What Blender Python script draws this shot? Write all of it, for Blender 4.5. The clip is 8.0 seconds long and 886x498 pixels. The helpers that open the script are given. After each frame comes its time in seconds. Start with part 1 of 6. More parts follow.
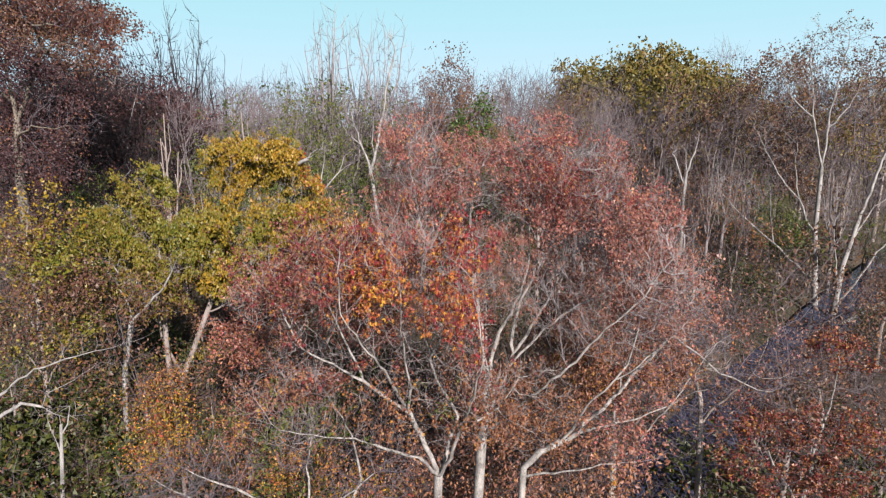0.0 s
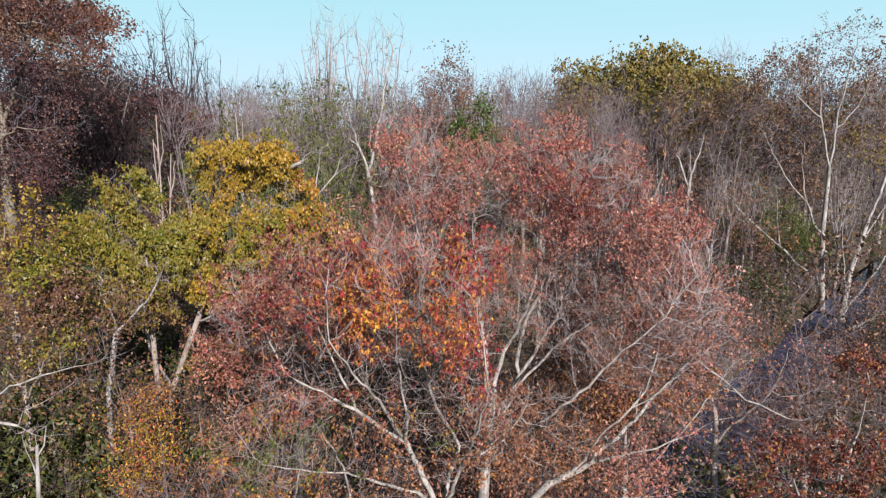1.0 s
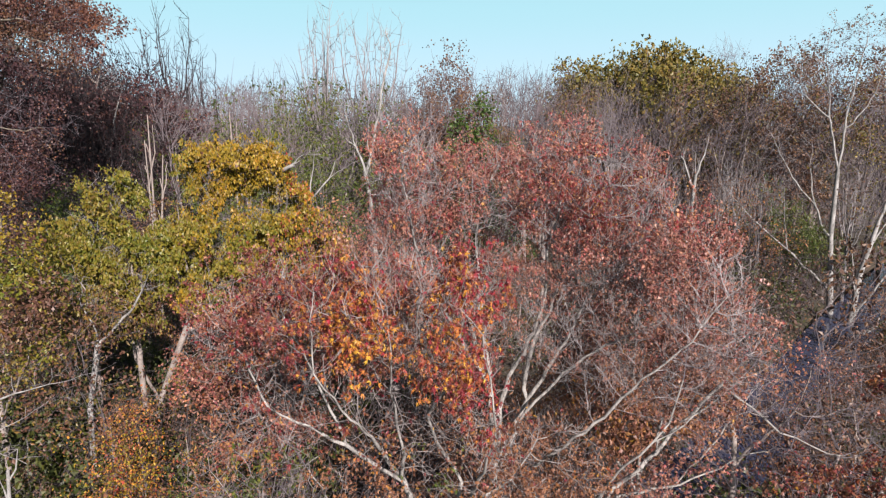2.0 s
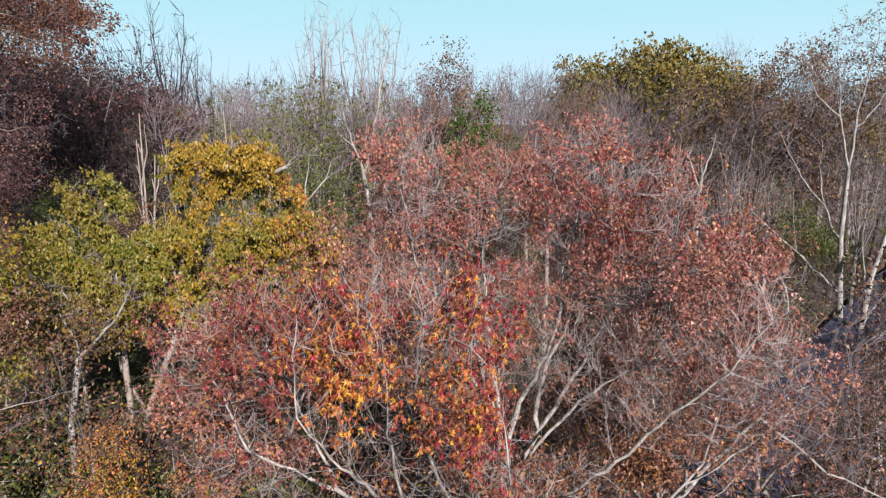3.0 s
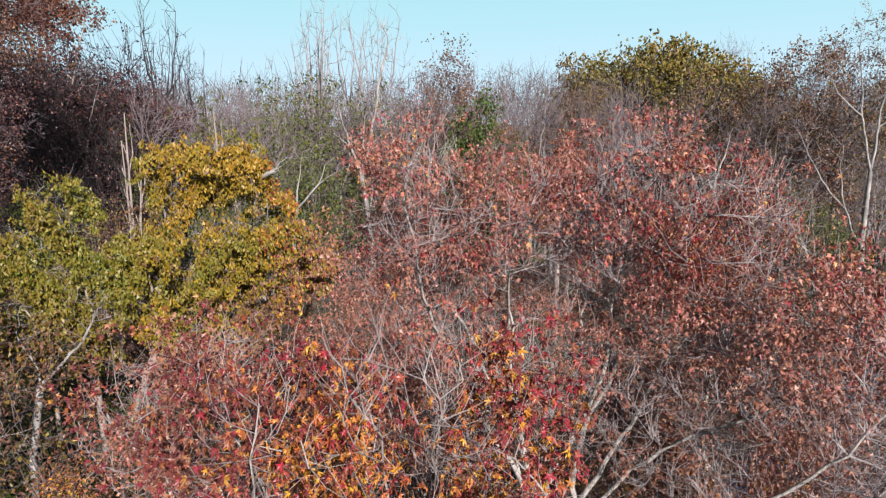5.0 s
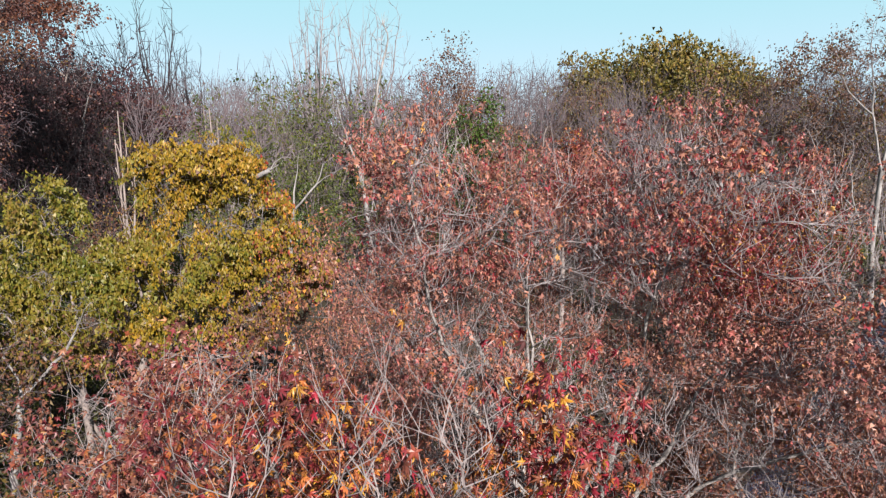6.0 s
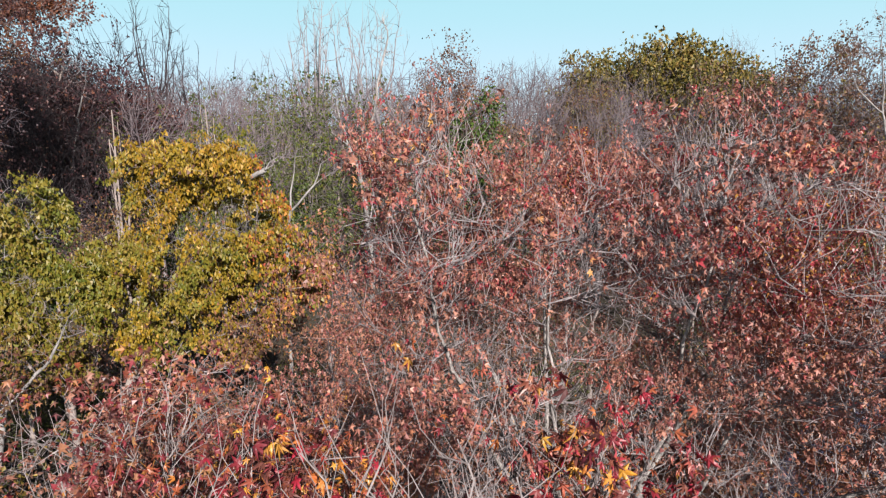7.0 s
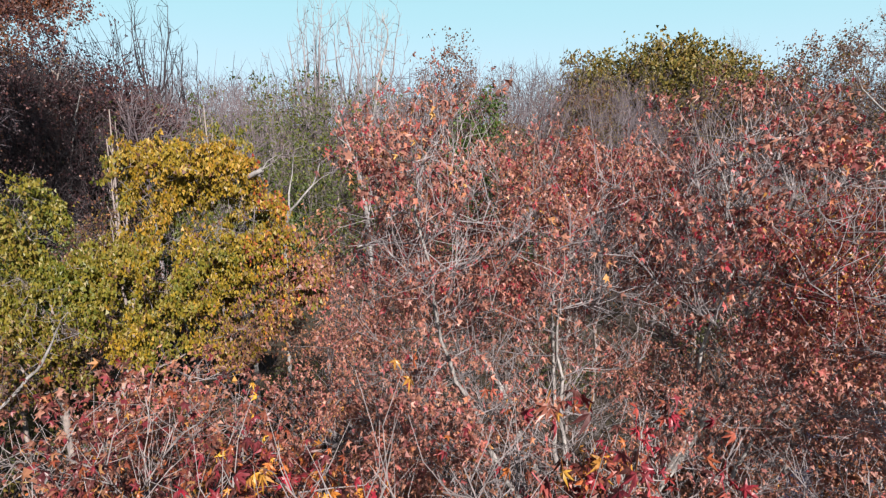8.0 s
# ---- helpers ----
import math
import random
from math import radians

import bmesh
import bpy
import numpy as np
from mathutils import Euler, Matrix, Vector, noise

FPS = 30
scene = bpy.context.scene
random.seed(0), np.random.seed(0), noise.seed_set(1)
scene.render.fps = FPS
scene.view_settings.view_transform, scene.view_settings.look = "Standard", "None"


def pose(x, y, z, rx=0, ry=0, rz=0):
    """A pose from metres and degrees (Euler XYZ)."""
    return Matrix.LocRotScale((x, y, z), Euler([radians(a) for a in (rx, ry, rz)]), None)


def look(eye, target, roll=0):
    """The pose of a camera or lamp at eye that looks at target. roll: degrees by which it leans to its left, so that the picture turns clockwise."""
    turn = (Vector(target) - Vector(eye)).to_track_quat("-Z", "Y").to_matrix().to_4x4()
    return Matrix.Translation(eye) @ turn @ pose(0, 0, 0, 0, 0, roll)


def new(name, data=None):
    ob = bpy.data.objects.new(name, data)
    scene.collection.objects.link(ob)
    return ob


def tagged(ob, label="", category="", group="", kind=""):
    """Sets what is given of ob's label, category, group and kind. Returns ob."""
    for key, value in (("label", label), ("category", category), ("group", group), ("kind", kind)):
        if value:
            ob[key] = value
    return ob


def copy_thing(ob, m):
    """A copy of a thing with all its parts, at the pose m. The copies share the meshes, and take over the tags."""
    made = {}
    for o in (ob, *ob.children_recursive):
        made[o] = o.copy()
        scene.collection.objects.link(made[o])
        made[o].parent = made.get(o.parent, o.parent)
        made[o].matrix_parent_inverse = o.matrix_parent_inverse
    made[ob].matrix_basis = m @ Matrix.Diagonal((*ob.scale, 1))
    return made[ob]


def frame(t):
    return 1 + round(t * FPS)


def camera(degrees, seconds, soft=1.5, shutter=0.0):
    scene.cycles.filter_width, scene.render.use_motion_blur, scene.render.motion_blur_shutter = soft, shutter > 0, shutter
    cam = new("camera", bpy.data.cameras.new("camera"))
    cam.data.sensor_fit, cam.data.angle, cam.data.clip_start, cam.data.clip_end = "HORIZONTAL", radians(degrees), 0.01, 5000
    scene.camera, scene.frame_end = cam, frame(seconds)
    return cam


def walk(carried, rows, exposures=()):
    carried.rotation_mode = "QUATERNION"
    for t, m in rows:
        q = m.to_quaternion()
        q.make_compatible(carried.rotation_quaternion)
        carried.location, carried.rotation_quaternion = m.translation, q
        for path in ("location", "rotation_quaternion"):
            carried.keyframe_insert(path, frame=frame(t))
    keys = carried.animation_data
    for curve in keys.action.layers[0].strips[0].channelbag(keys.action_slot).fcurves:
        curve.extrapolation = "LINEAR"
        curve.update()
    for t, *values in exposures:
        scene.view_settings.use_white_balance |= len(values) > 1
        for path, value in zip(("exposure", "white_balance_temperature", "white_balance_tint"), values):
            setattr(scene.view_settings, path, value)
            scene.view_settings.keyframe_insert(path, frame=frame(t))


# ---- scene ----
cam = camera(75.0, 8.0, soft=1.25)
METRES, EYE, TILT, LEAN, TURN = 9.5, 17.0, -11.9, 0.0, 0.0
ROWS = [
    (0.0, 0.0000, 0.0000, 0.0000, 0.000, 0.000, 0.000),
    (0.5, -0.0009, 0.0647, 0.0189, -0.052, 0.007, 0.015),
    (1.0, -0.0027, 0.1328, 0.0366, -0.096, 0.015, 0.037),
    (1.5, -0.0041, 0.2027, 0.0542, -0.156, 0.022, 0.044),
    (3.0, -0.0133, 0.4198, 0.1088, -0.267, -0.163, 0.104),
    (3.5, -0.0198, 0.4911, 0.1258, -0.311, -0.185, 0.111),
    (4.0, -0.0260, 0.5614, 0.1400, -0.341, -0.170, 0.126),
    (4.5, -0.0332, 0.6270, 0.1529, -0.378, -0.163, 0.141),
    (6.0, -0.0571, 0.8071, 0.1783, -0.482, -0.170, 0.133),
    (6.5, -0.0639, 0.8646, 0.1851, -0.504, -0.148, 0.133),
    (7.0, -0.0680, 0.9104, 0.1913, -0.504, -0.148, 0.163),
    (7.5, -0.0705, 0.9396, 0.1946, -0.496, -0.133, 0.178),
    (8.0, -0.0706, 0.9553, 0.1940, -0.489, -0.111, 0.163),
]
walk(cam, [(t, pose(0, 0, EYE, TILT, LEAN, TURN) @ pose(METRES * x, METRES * y, METRES * z, 90 + pitch, roll, yaw)) for t, x, y, z, yaw, pitch, roll in ROWS], exposures=[(0.0, 1.0, 6320, 18), (8.0, 1.0, 6320, 18)])

# ---- world and sun ----
SUN_FROM = Vector((0.34, -0.81, 0.48)).normalized()
world = bpy.data.worlds.new("sky")
world.use_nodes = True
scene.world = world
wn = world.node_tree.nodes
sky = wn.new("ShaderNodeTexSky")
sky.sky_type = "NISHITA"
sky.sun_disc = False
sky.sun_elevation = math.asin(SUN_FROM.z)
sky.sun_rotation = math.atan2(SUN_FROM.x, SUN_FROM.y) % (2 * math.pi)
sky.air_density, sky.dust_density, sky.ozone_density = 1.0, 0.3, 2.2
wn["Background"].inputs["Strength"].default_value = 0.05
tint = wn.new("ShaderNodeMix")
tint.data_type, tint.blend_type = "RGBA", "MULTIPLY"
tint.inputs["Factor"].default_value, tint.inputs["B"].default_value = 1.0, (0.21, 0.26, 0.31, 1)
world.node_tree.links.new(sky.outputs["Color"], tint.inputs["A"])
haze = wn.new("ShaderNodeMix")
haze.data_type = "RGBA"
height = wn.new("ShaderNodeSeparateXYZ")
thin = wn.new("ShaderNodeMapRange")
thin.interpolation_type = "SMOOTHSTEP"
for key, value in (("From Min", 0.18), ("From Max", 0.4), ("To Min", 0.8), ("To Max", 0.0)):
    thin.inputs[key].default_value = value
world.node_tree.links.new(wn.new("ShaderNodeTexCoord").outputs["Generated"], height.inputs[0])
world.node_tree.links.new(height.outputs["Z"], thin.inputs["Value"])
world.node_tree.links.new(thin.outputs["Result"], haze.inputs["Factor"])
world.node_tree.links.new(tint.outputs["Result"], haze.inputs["A"])
low = wn.new("ShaderNodeMix")
low.data_type = "RGBA"
low.inputs["A"].default_value, low.inputs["B"].default_value = (7.4, 10.6, 11.6, 1), (5.8, 10.2, 10.6, 1)
rise = wn.new("ShaderNodeMapRange")
rise.interpolation_type = "SMOOTHSTEP"
rise.inputs["From Min"].default_value, rise.inputs["From Max"].default_value = 0.06, 0.2
world.node_tree.links.new(height.outputs["Z"], rise.inputs["Value"])
world.node_tree.links.new(rise.outputs["Result"], low.inputs["Factor"])
world.node_tree.links.new(low.outputs["Result"], haze.inputs["B"])
world.node_tree.links.new(haze.outputs["Result"], wn["Background"].inputs["Color"])
sun = new("sun", bpy.data.lights.new("sun", "SUN"))
sun.data.energy, sun.data.angle, sun.data.color = 5.0, radians(0.5), (1.0, 0.92, 0.79)
sun.matrix_world = look(SUN_FROM * 200, (0, 0, 0))


# ---- materials ----
def base_material(name):
    m = bpy.data.materials.new(name)
    m.use_nodes = True
    nt = m.node_tree
    return m, nt, nt.nodes["Principled BSDF"]


def add(nt, kind, **inputs):
    n = nt.nodes.new(kind)
    for k, v in inputs.items():
        n.inputs[k.replace("_", " ")].default_value = v
    return n


def ramp(nt, stops):
    r = nt.nodes.new("ShaderNodeValToRGB")
    els = r.color_ramp.elements
    while len(els) < len(stops):
        els.new(0.5)
    for e, (at, c) in zip(els, stops):
        e.position, e.color = at, (*c, 1)
    return r


BARK_TONE = 0.86


def leaf_material(name, stops, zone=0.35, mixing=0.6, translucent=0.2, rough=0.5, single=False, tone=0.92):
    """Leaf colours: zones of hue in the crown, mixed with a chance of each leaf's own."""
    m, nt, bsdf = base_material(name)
    stops = [(at, tuple(tone * v for v in c)) for at, c in stops]
    geo = nt.nodes.new("ShaderNodeNewGeometry")
    tex = nt.nodes.new("ShaderNodeTexCoord")
    nz = add(nt, "ShaderNodeTexNoise", Scale=zone, Detail=2.0)
    nt.links.new(tex.outputs["Object"], nz.inputs["Vector"])
    stretch = nt.nodes.new("ShaderNodeMapRange")
    stretch.inputs["From Min"].default_value, stretch.inputs["From Max"].default_value = 0.32, 0.68
    nt.links.new(nz.outputs["Fac"], stretch.inputs["Value"])
    mix = nt.nodes.new("ShaderNodeMix")
    mix.inputs["Factor"].default_value = mixing
    nt.links.new(stretch.outputs["Result"], mix.inputs["A"])
    own = nt.nodes.new("ShaderNodeObjectInfo").outputs["Random"] if single else geo.outputs["Random Per Island"]
    nt.links.new(own, mix.inputs["B"])
    r = ramp(nt, stops)
    nt.links.new(mix.outputs["Result"], r.inputs["Fac"])
    spot = add(nt, "ShaderNodeTexNoise", Scale=28.0, Detail=3.0)
    nt.links.new(tex.outputs["Object"], spot.inputs["Vector"])
    wear = nt.nodes.new("ShaderNodeMix")
    wear.data_type, wear.blend_type = "RGBA", "MULTIPLY"
    wear.inputs["Factor"].default_value = 0.5
    grey = ramp(nt, [(0.3, (0.55, 0.5, 0.45)), (0.62, (1, 1, 1))])
    nt.links.new(spot.outputs["Fac"], grey.inputs["Fac"])
    nt.links.new(r.outputs["Color"], wear.inputs["A"])
    nt.links.new(grey.outputs["Color"], wear.inputs["B"])
    col = wear.outputs["Result"]
    nt.links.new(col, bsdf.inputs["Base Color"])
    bsdf.inputs["Roughness"].default_value = rough
    bsdf.inputs["Specular IOR Level"].default_value = 0.5
    tr = nt.nodes.new("ShaderNodeBsdfTranslucent")
    nt.links.new(col, tr.inputs["Color"])
    both = nt.nodes.new("ShaderNodeMixShader")
    both.inputs["Fac"].default_value = translucent
    nt.links.new(bsdf.outputs["BSDF"], both.inputs[1])
    nt.links.new(tr.outputs["BSDF"], both.inputs[2])
    nt.links.new(both.outputs["Shader"], nt.nodes["Material Output"].inputs["Surface"])
    return m


def bark_material(name, dark, light, scale=3.0, bump=0.5):
    """Bark: pale plates over darker bark, streaked along the trunk."""
    m, nt, bsdf = base_material(name)
    tex = nt.nodes.new("ShaderNodeTexCoord")
    squash = nt.nodes.new("ShaderNodeMapping")
    squash.inputs["Scale"].default_value = (1, 1, 0.35)
    nt.links.new(tex.outputs["Object"], squash.inputs["Vector"])
    big = add(nt, "ShaderNodeTexNoise", Scale=scale, Detail=5.0, Roughness=0.65)
    fine = add(nt, "ShaderNodeTexNoise", Scale=scale * 12, Detail=3.0)
    nt.links.new(squash.outputs["Vector"], big.inputs["Vector"])
    nt.links.new(squash.outputs["Vector"], fine.inputs["Vector"])
    mix = nt.nodes.new("ShaderNodeMix")
    mix.inputs["Factor"].default_value = 0.35
    nt.links.new(big.outputs["Fac"], mix.inputs["A"])
    nt.links.new(fine.outputs["Fac"], mix.inputs["B"])
    r = ramp(nt, [(0.36, tuple(BARK_TONE * v for v in dark)), (0.6, tuple(BARK_TONE * v for v in light))])
    nt.links.new(mix.outputs["Result"], r.inputs["Fac"])
    nt.links.new(r.outputs["Color"], bsdf.inputs["Base Color"])
    bsdf.inputs["Roughness"].default_value = 0.85
    bsdf.inputs["Specular IOR Level"].default_value = 0.2
    bp = add(nt, "ShaderNodeBump", Strength=bump, Distance=0.02)
    nt.links.new(mix.outputs["Result"], bp.inputs["Height"])
    nt.links.new(bp.outputs["Normal"], bsdf.inputs["Normal"])
    return m


def litter_material():
    """Forest floor: leaf litter, bare earth and moss."""
    m, nt, bsdf = base_material("leaf_litter")
    tex = nt.nodes.new("ShaderNodeTexCoord")
    big = add(nt, "ShaderNodeTexNoise", Scale=0.12, Detail=4.0)
    cell = add(nt, "ShaderNodeTexVoronoi", Scale=7.0)
    fine = add(nt, "ShaderNodeTexNoise", Scale=9.0, Detail=6.0)
    for n in (big, cell, fine):
        nt.links.new(tex.outputs["Object"], n.inputs["Vector"])
    a = ramp(nt, [(0.2, (0.022, 0.016, 0.012)), (0.5, (0.048, 0.034, 0.025)), (0.8, (0.09, 0.062, 0.042))])
    b = ramp(nt, [(0.35, (0.025, 0.035, 0.012)), (0.6, (0.075, 0.055, 0.04))])
    nt.links.new(cell.outputs["Color"], a.inputs["Fac"])
    nt.links.new(big.outputs["Fac"], b.inputs["Fac"])
    mix = nt.nodes.new("ShaderNodeMix")
    mix.data_type = "RGBA"
    nt.links.new(fine.outputs["Fac"], mix.inputs["Factor"])
    nt.links.new(a.outputs["Color"], mix.inputs["A"])
    nt.links.new(b.outputs["Color"], mix.inputs["B"])
    nt.links.new(mix.outputs["Result"], bsdf.inputs["Base Color"])
    bsdf.inputs["Roughness"].default_value = 0.95
    bp = add(nt, "ShaderNodeBump", Strength=0.8, Distance=0.08)
    nt.links.new(fine.outputs["Fac"], bp.inputs["Height"])
    nt.links.new(bp.outputs["Normal"], bsdf.inputs["Normal"])
    return m


def water_material():
    m, nt, bsdf = base_material("creek_water")
    bsdf.inputs["Base Color"].default_value = (0.045, 0.052, 0.095, 1)
    bsdf.inputs["Roughness"].default_value = 0.08
    bsdf.inputs["IOR"].default_value = 1.33
    tex = nt.nodes.new("ShaderNodeTexCoord")
    nz = add(nt, "ShaderNodeTexNoise", Scale=1.6, Detail=3.0)
    nt.links.new(tex.outputs["Object"], nz.inputs["Vector"])
    bp = add(nt, "ShaderNodeBump", Strength=0.25, Distance=0.05)
    nt.links.new(nz.outputs["Fac"], bp.inputs["Height"])
    nt.links.new(bp.outputs["Normal"], bsdf.inputs["Normal"])
    return m


LITTER, WATER = litter_material(), water_material()
RED = leaf_material("sweetgum_red_leaf", [(0.0, (0.075, 0.036, 0.036)), (0.16, (0.28, 0.13, 0.11)), (0.3, (0.38, 0.175, 0.12)), (0.4, (0.13, 0.058, 0.056)), (0.48, (0.25, 0.12, 0.095)), (0.58, (0.39, 0.19, 0.125)), (0.68, (0.34, 0.14, 0.11)), (0.78, (0.19, 0.066, 0.068)), (0.88, (0.42, 0.115, 0.11)), (0.985, (0.58, 0.34, 0.11))], mixing=0.82, rough=0.45, tone=1.08)
ORANGE = leaf_material("sweetgum_orange_leaf", [(0.0, (0.20, 0.02, 0.035)), (0.2, (0.38, 0.07, 0.045)), (0.36, (0.20, 0.07, 0.04)), (0.5, (0.50, 0.15, 0.05)), (0.68, (0.56, 0.24, 0.04)), (0.9, (0.64, 0.38, 0.04))], zone=0.5, mixing=0.7, rough=0.45, tone=0.98)
SCARLET = leaf_material("sweetgum_scarlet_leaf", [(0.0, (0.16, 0.02, 0.03)), (0.25, (0.34, 0.025, 0.05)), (0.5, (0.48, 0.05, 0.07)), (0.7, (0.22, 0.025, 0.04)), (0.9, (0.50, 0.14, 0.09))], mixing=0.85, rough=0.45, tone=0.82)
SINGLE_LEAVES = [leaf_material("sweetgum_single_leaf", [(0.0, (0.08, 0.015, 0.025)), (0.2, (0.22, 0.025, 0.035)), (0.42, (0.40, 0.025, 0.05)), (0.58, (0.30, 0.085, 0.05)), (0.78, (0.50, 0.13, 0.035)), (0.94, (0.60, 0.32, 0.03))], mixing=0.9, single=True, rough=0.42)]
CRIMSON = leaf_material("sweetgum_crimson_leaf", [(0.0, (0.06, 0.02, 0.028)), (0.16, (0.20, 0.042, 0.05)), (0.28, (0.34, 0.045, 0.065)), (0.4, (0.23, 0.08, 0.065)), (0.5, (0.08, 0.025, 0.03)), (0.64, (0.28, 0.095, 0.065)), (0.8, (0.36, 0.09, 0.045)), (0.95, (0.58, 0.32, 0.05))], mixing=0.8, rough=0.42, tone=0.74)
RUST = leaf_material("rust_leaf", [(0.05, (0.11, 0.045, 0.03)), (0.3, (0.30, 0.13, 0.075)), (0.45, (0.16, 0.065, 0.045)), (0.65, (0.36, 0.18, 0.105)), (0.82, (0.46, 0.18, 0.05)), (0.98, (0.58, 0.36, 0.04))], mixing=0.7, tone=0.8)
SALMON = leaf_material("russet_leaf", [(0.1, (0.17, 0.08, 0.062)), (0.4, (0.39, 0.18, 0.125)), (0.55, (0.20, 0.085, 0.068)), (0.75, (0.43, 0.20, 0.11)), (0.95, (0.46, 0.25, 0.08))], mixing=0.8, tone=0.84)
YELLOW = leaf_material("yellow_leaf", [(0.05, (0.19, 0.165, 0.018)), (0.3, (0.33, 0.24, 0.02)), (0.45, (0.20, 0.15, 0.018)), (0.7, (0.40, 0.26, 0.02)), (0.95, (0.42, 0.22, 0.03))], tone=0.92)
LIME = leaf_material("lime_leaf", [(0.05, (0.11, 0.155, 0.02)), (0.3, (0.21, 0.215, 0.025)), (0.6, (0.32, 0.26, 0.03)), (0.85, (0.26, 0.165, 0.05)), (0.97, (0.42, 0.30, 0.035))], tone=0.7)
MIXED = leaf_material("tan_leaf", [(0.05, (0.09, 0.045, 0.04)), (0.4, (0.19, 0.09, 0.06)), (0.6, (0.14, 0.07, 0.05)), (0.75, (0.22, 0.17, 0.035)), (0.86, (0.30, 0.14, 0.05)), (0.97, (0.52, 0.42, 0.05))], tone=0.8)
GREEN = leaf_material("green_leaf", [(0.1, (0.05, 0.085, 0.02)), (0.5, (0.10, 0.14, 0.025)), (0.85, (0.19, 0.19, 0.03))], tone=0.78)
VINE = leaf_material("vine_leaf", [(0.1, (0.028, 0.04, 0.01)), (0.5, (0.06, 0.08, 0.016)), (0.85, (0.11, 0.115, 0.022)), (0.98, (0.22, 0.2, 0.03))], zone=0.8, tone=0.78)
OLIVE = leaf_material("olive_leaf", [(0.1, (0.10, 0.105, 0.02)), (0.5, (0.20, 0.165, 0.03)), (0.9, (0.32, 0.20, 0.045))], zone=0.15, tone=0.85)
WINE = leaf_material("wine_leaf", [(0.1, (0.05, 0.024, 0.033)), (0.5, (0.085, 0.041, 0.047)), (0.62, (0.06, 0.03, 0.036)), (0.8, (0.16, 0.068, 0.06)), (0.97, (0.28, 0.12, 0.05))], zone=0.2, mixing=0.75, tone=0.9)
BROWN = leaf_material("brown_leaf", [(0.1, (0.11, 0.06, 0.045)), (0.5, (0.19, 0.10, 0.07)), (0.9, (0.28, 0.155, 0.065))], zone=0.2, tone=0.76)
OAK_LEAF = leaf_material("oak_leaf", [(0.1, (0.055, 0.03, 0.03)), (0.4, (0.18, 0.07, 0.045)), (0.6, (0.09, 0.04, 0.036)), (0.9, (0.32, 0.12, 0.045))], zone=0.3, mixing=0.7, tone=0.9)
NEEDLE = leaf_material("evergreen_leaf", [(0.1, (0.03, 0.07, 0.015)), (0.6, (0.07, 0.13, 0.02)), (0.95, (0.12, 0.18, 0.03))])
GUM_BARK = bark_material("sweetgum_bark", (0.10, 0.092, 0.09), (0.42, 0.40, 0.385), scale=5.0)
TWIG = bark_material("twig_bark", (0.12, 0.108, 0.115), (0.335, 0.308, 0.318), scale=1.5, bump=0.1)
GREY_BARK = bark_material("grey_bark", (0.16, 0.135, 0.125), (0.36, 0.31, 0.29))
DARK_BARK = bark_material("dark_bark", (0.035, 0.03, 0.03), (0.10, 0.088, 0.085))
PALE_BARK = bark_material("sycamore_bark", (0.12, 0.115, 0.112), (0.40, 0.39, 0.385), scale=3.2)
BANK_TWIG = bark_material("bank_twig_bark", (0.06, 0.052, 0.064), (0.18, 0.157, 0.18), scale=1.5, bump=0.1)
RED_TWIG = bark_material("sweetgum_twig_bark", (0.11, 0.096, 0.098), (0.31, 0.278, 0.278), scale=1.5, bump=0.1)
THICKET_BARK = bark_material("thicket_bark", (0.05, 0.041, 0.047), (0.14, 0.118, 0.126), scale=1.5, bump=0.1)
FAR_TWIG = bark_material("wood_twig_bark", (0.085, 0.07, 0.081), (0.192, 0.163, 0.177), scale=1.0, bump=0.1)
OCHRE_BARK = bark_material("mossy_oak_bark", (0.07, 0.06, 0.05), (0.25, 0.22, 0.18), scale=4.0, bump=1.0)
# near-black bark: the deep shade of the wood's edge is put into its colour
SHADE_TONED_BARK = bark_material("shade_toned_bark", (0.018, 0.016, 0.018), (0.06, 0.05, 0.056))
DEAD_BARK = bark_material("dead_wood", (0.12, 0.11, 0.118), (0.30, 0.28, 0.29))


# ---- meshes ----
def mesh_of(name, verts, polys, material, smooth=False):
    """A mesh from an array of vertices and a list of index arrays, each with one row a face."""
    me = bpy.data.meshes.new(name)
    verts = np.asarray(verts, dtype=np.float32).reshape(-1, 3)
    polys = [np.asarray(p, dtype=np.int32) for p in polys if len(p)]
    me.materials.append(material)
    if not polys:
        return me
    me.vertices.add(len(verts))
    me.vertices.foreach_set("co", verts.ravel())
    loops = np.concatenate([p.ravel() for p in polys])
    sizes = np.concatenate([np.full(len(p), p.shape[1], dtype=np.int32) for p in polys])
    me.loops.add(len(loops))
    me.loops.foreach_set("vertex_index", loops)
    me.polygons.add(len(sizes))
    me.polygons.foreach_set("loop_start", np.concatenate([[0], np.cumsum(sizes)[:-1]]).astype(np.int32))
    me.polygons.foreach_set("loop_total", sizes)
    me.polygons.foreach_set("use_smooth", np.full(len(sizes), smooth))
    me.update(calc_edges=True)
    return me


def part(name, me, parent, label="", kind=""):
    ob = new(name, me)
    ob.parent = parent
    return tagged(ob, label=label, kind=kind)


def unit(v):
    return v / np.maximum(np.linalg.norm(v, axis=-1, keepdims=True), 1e-9)


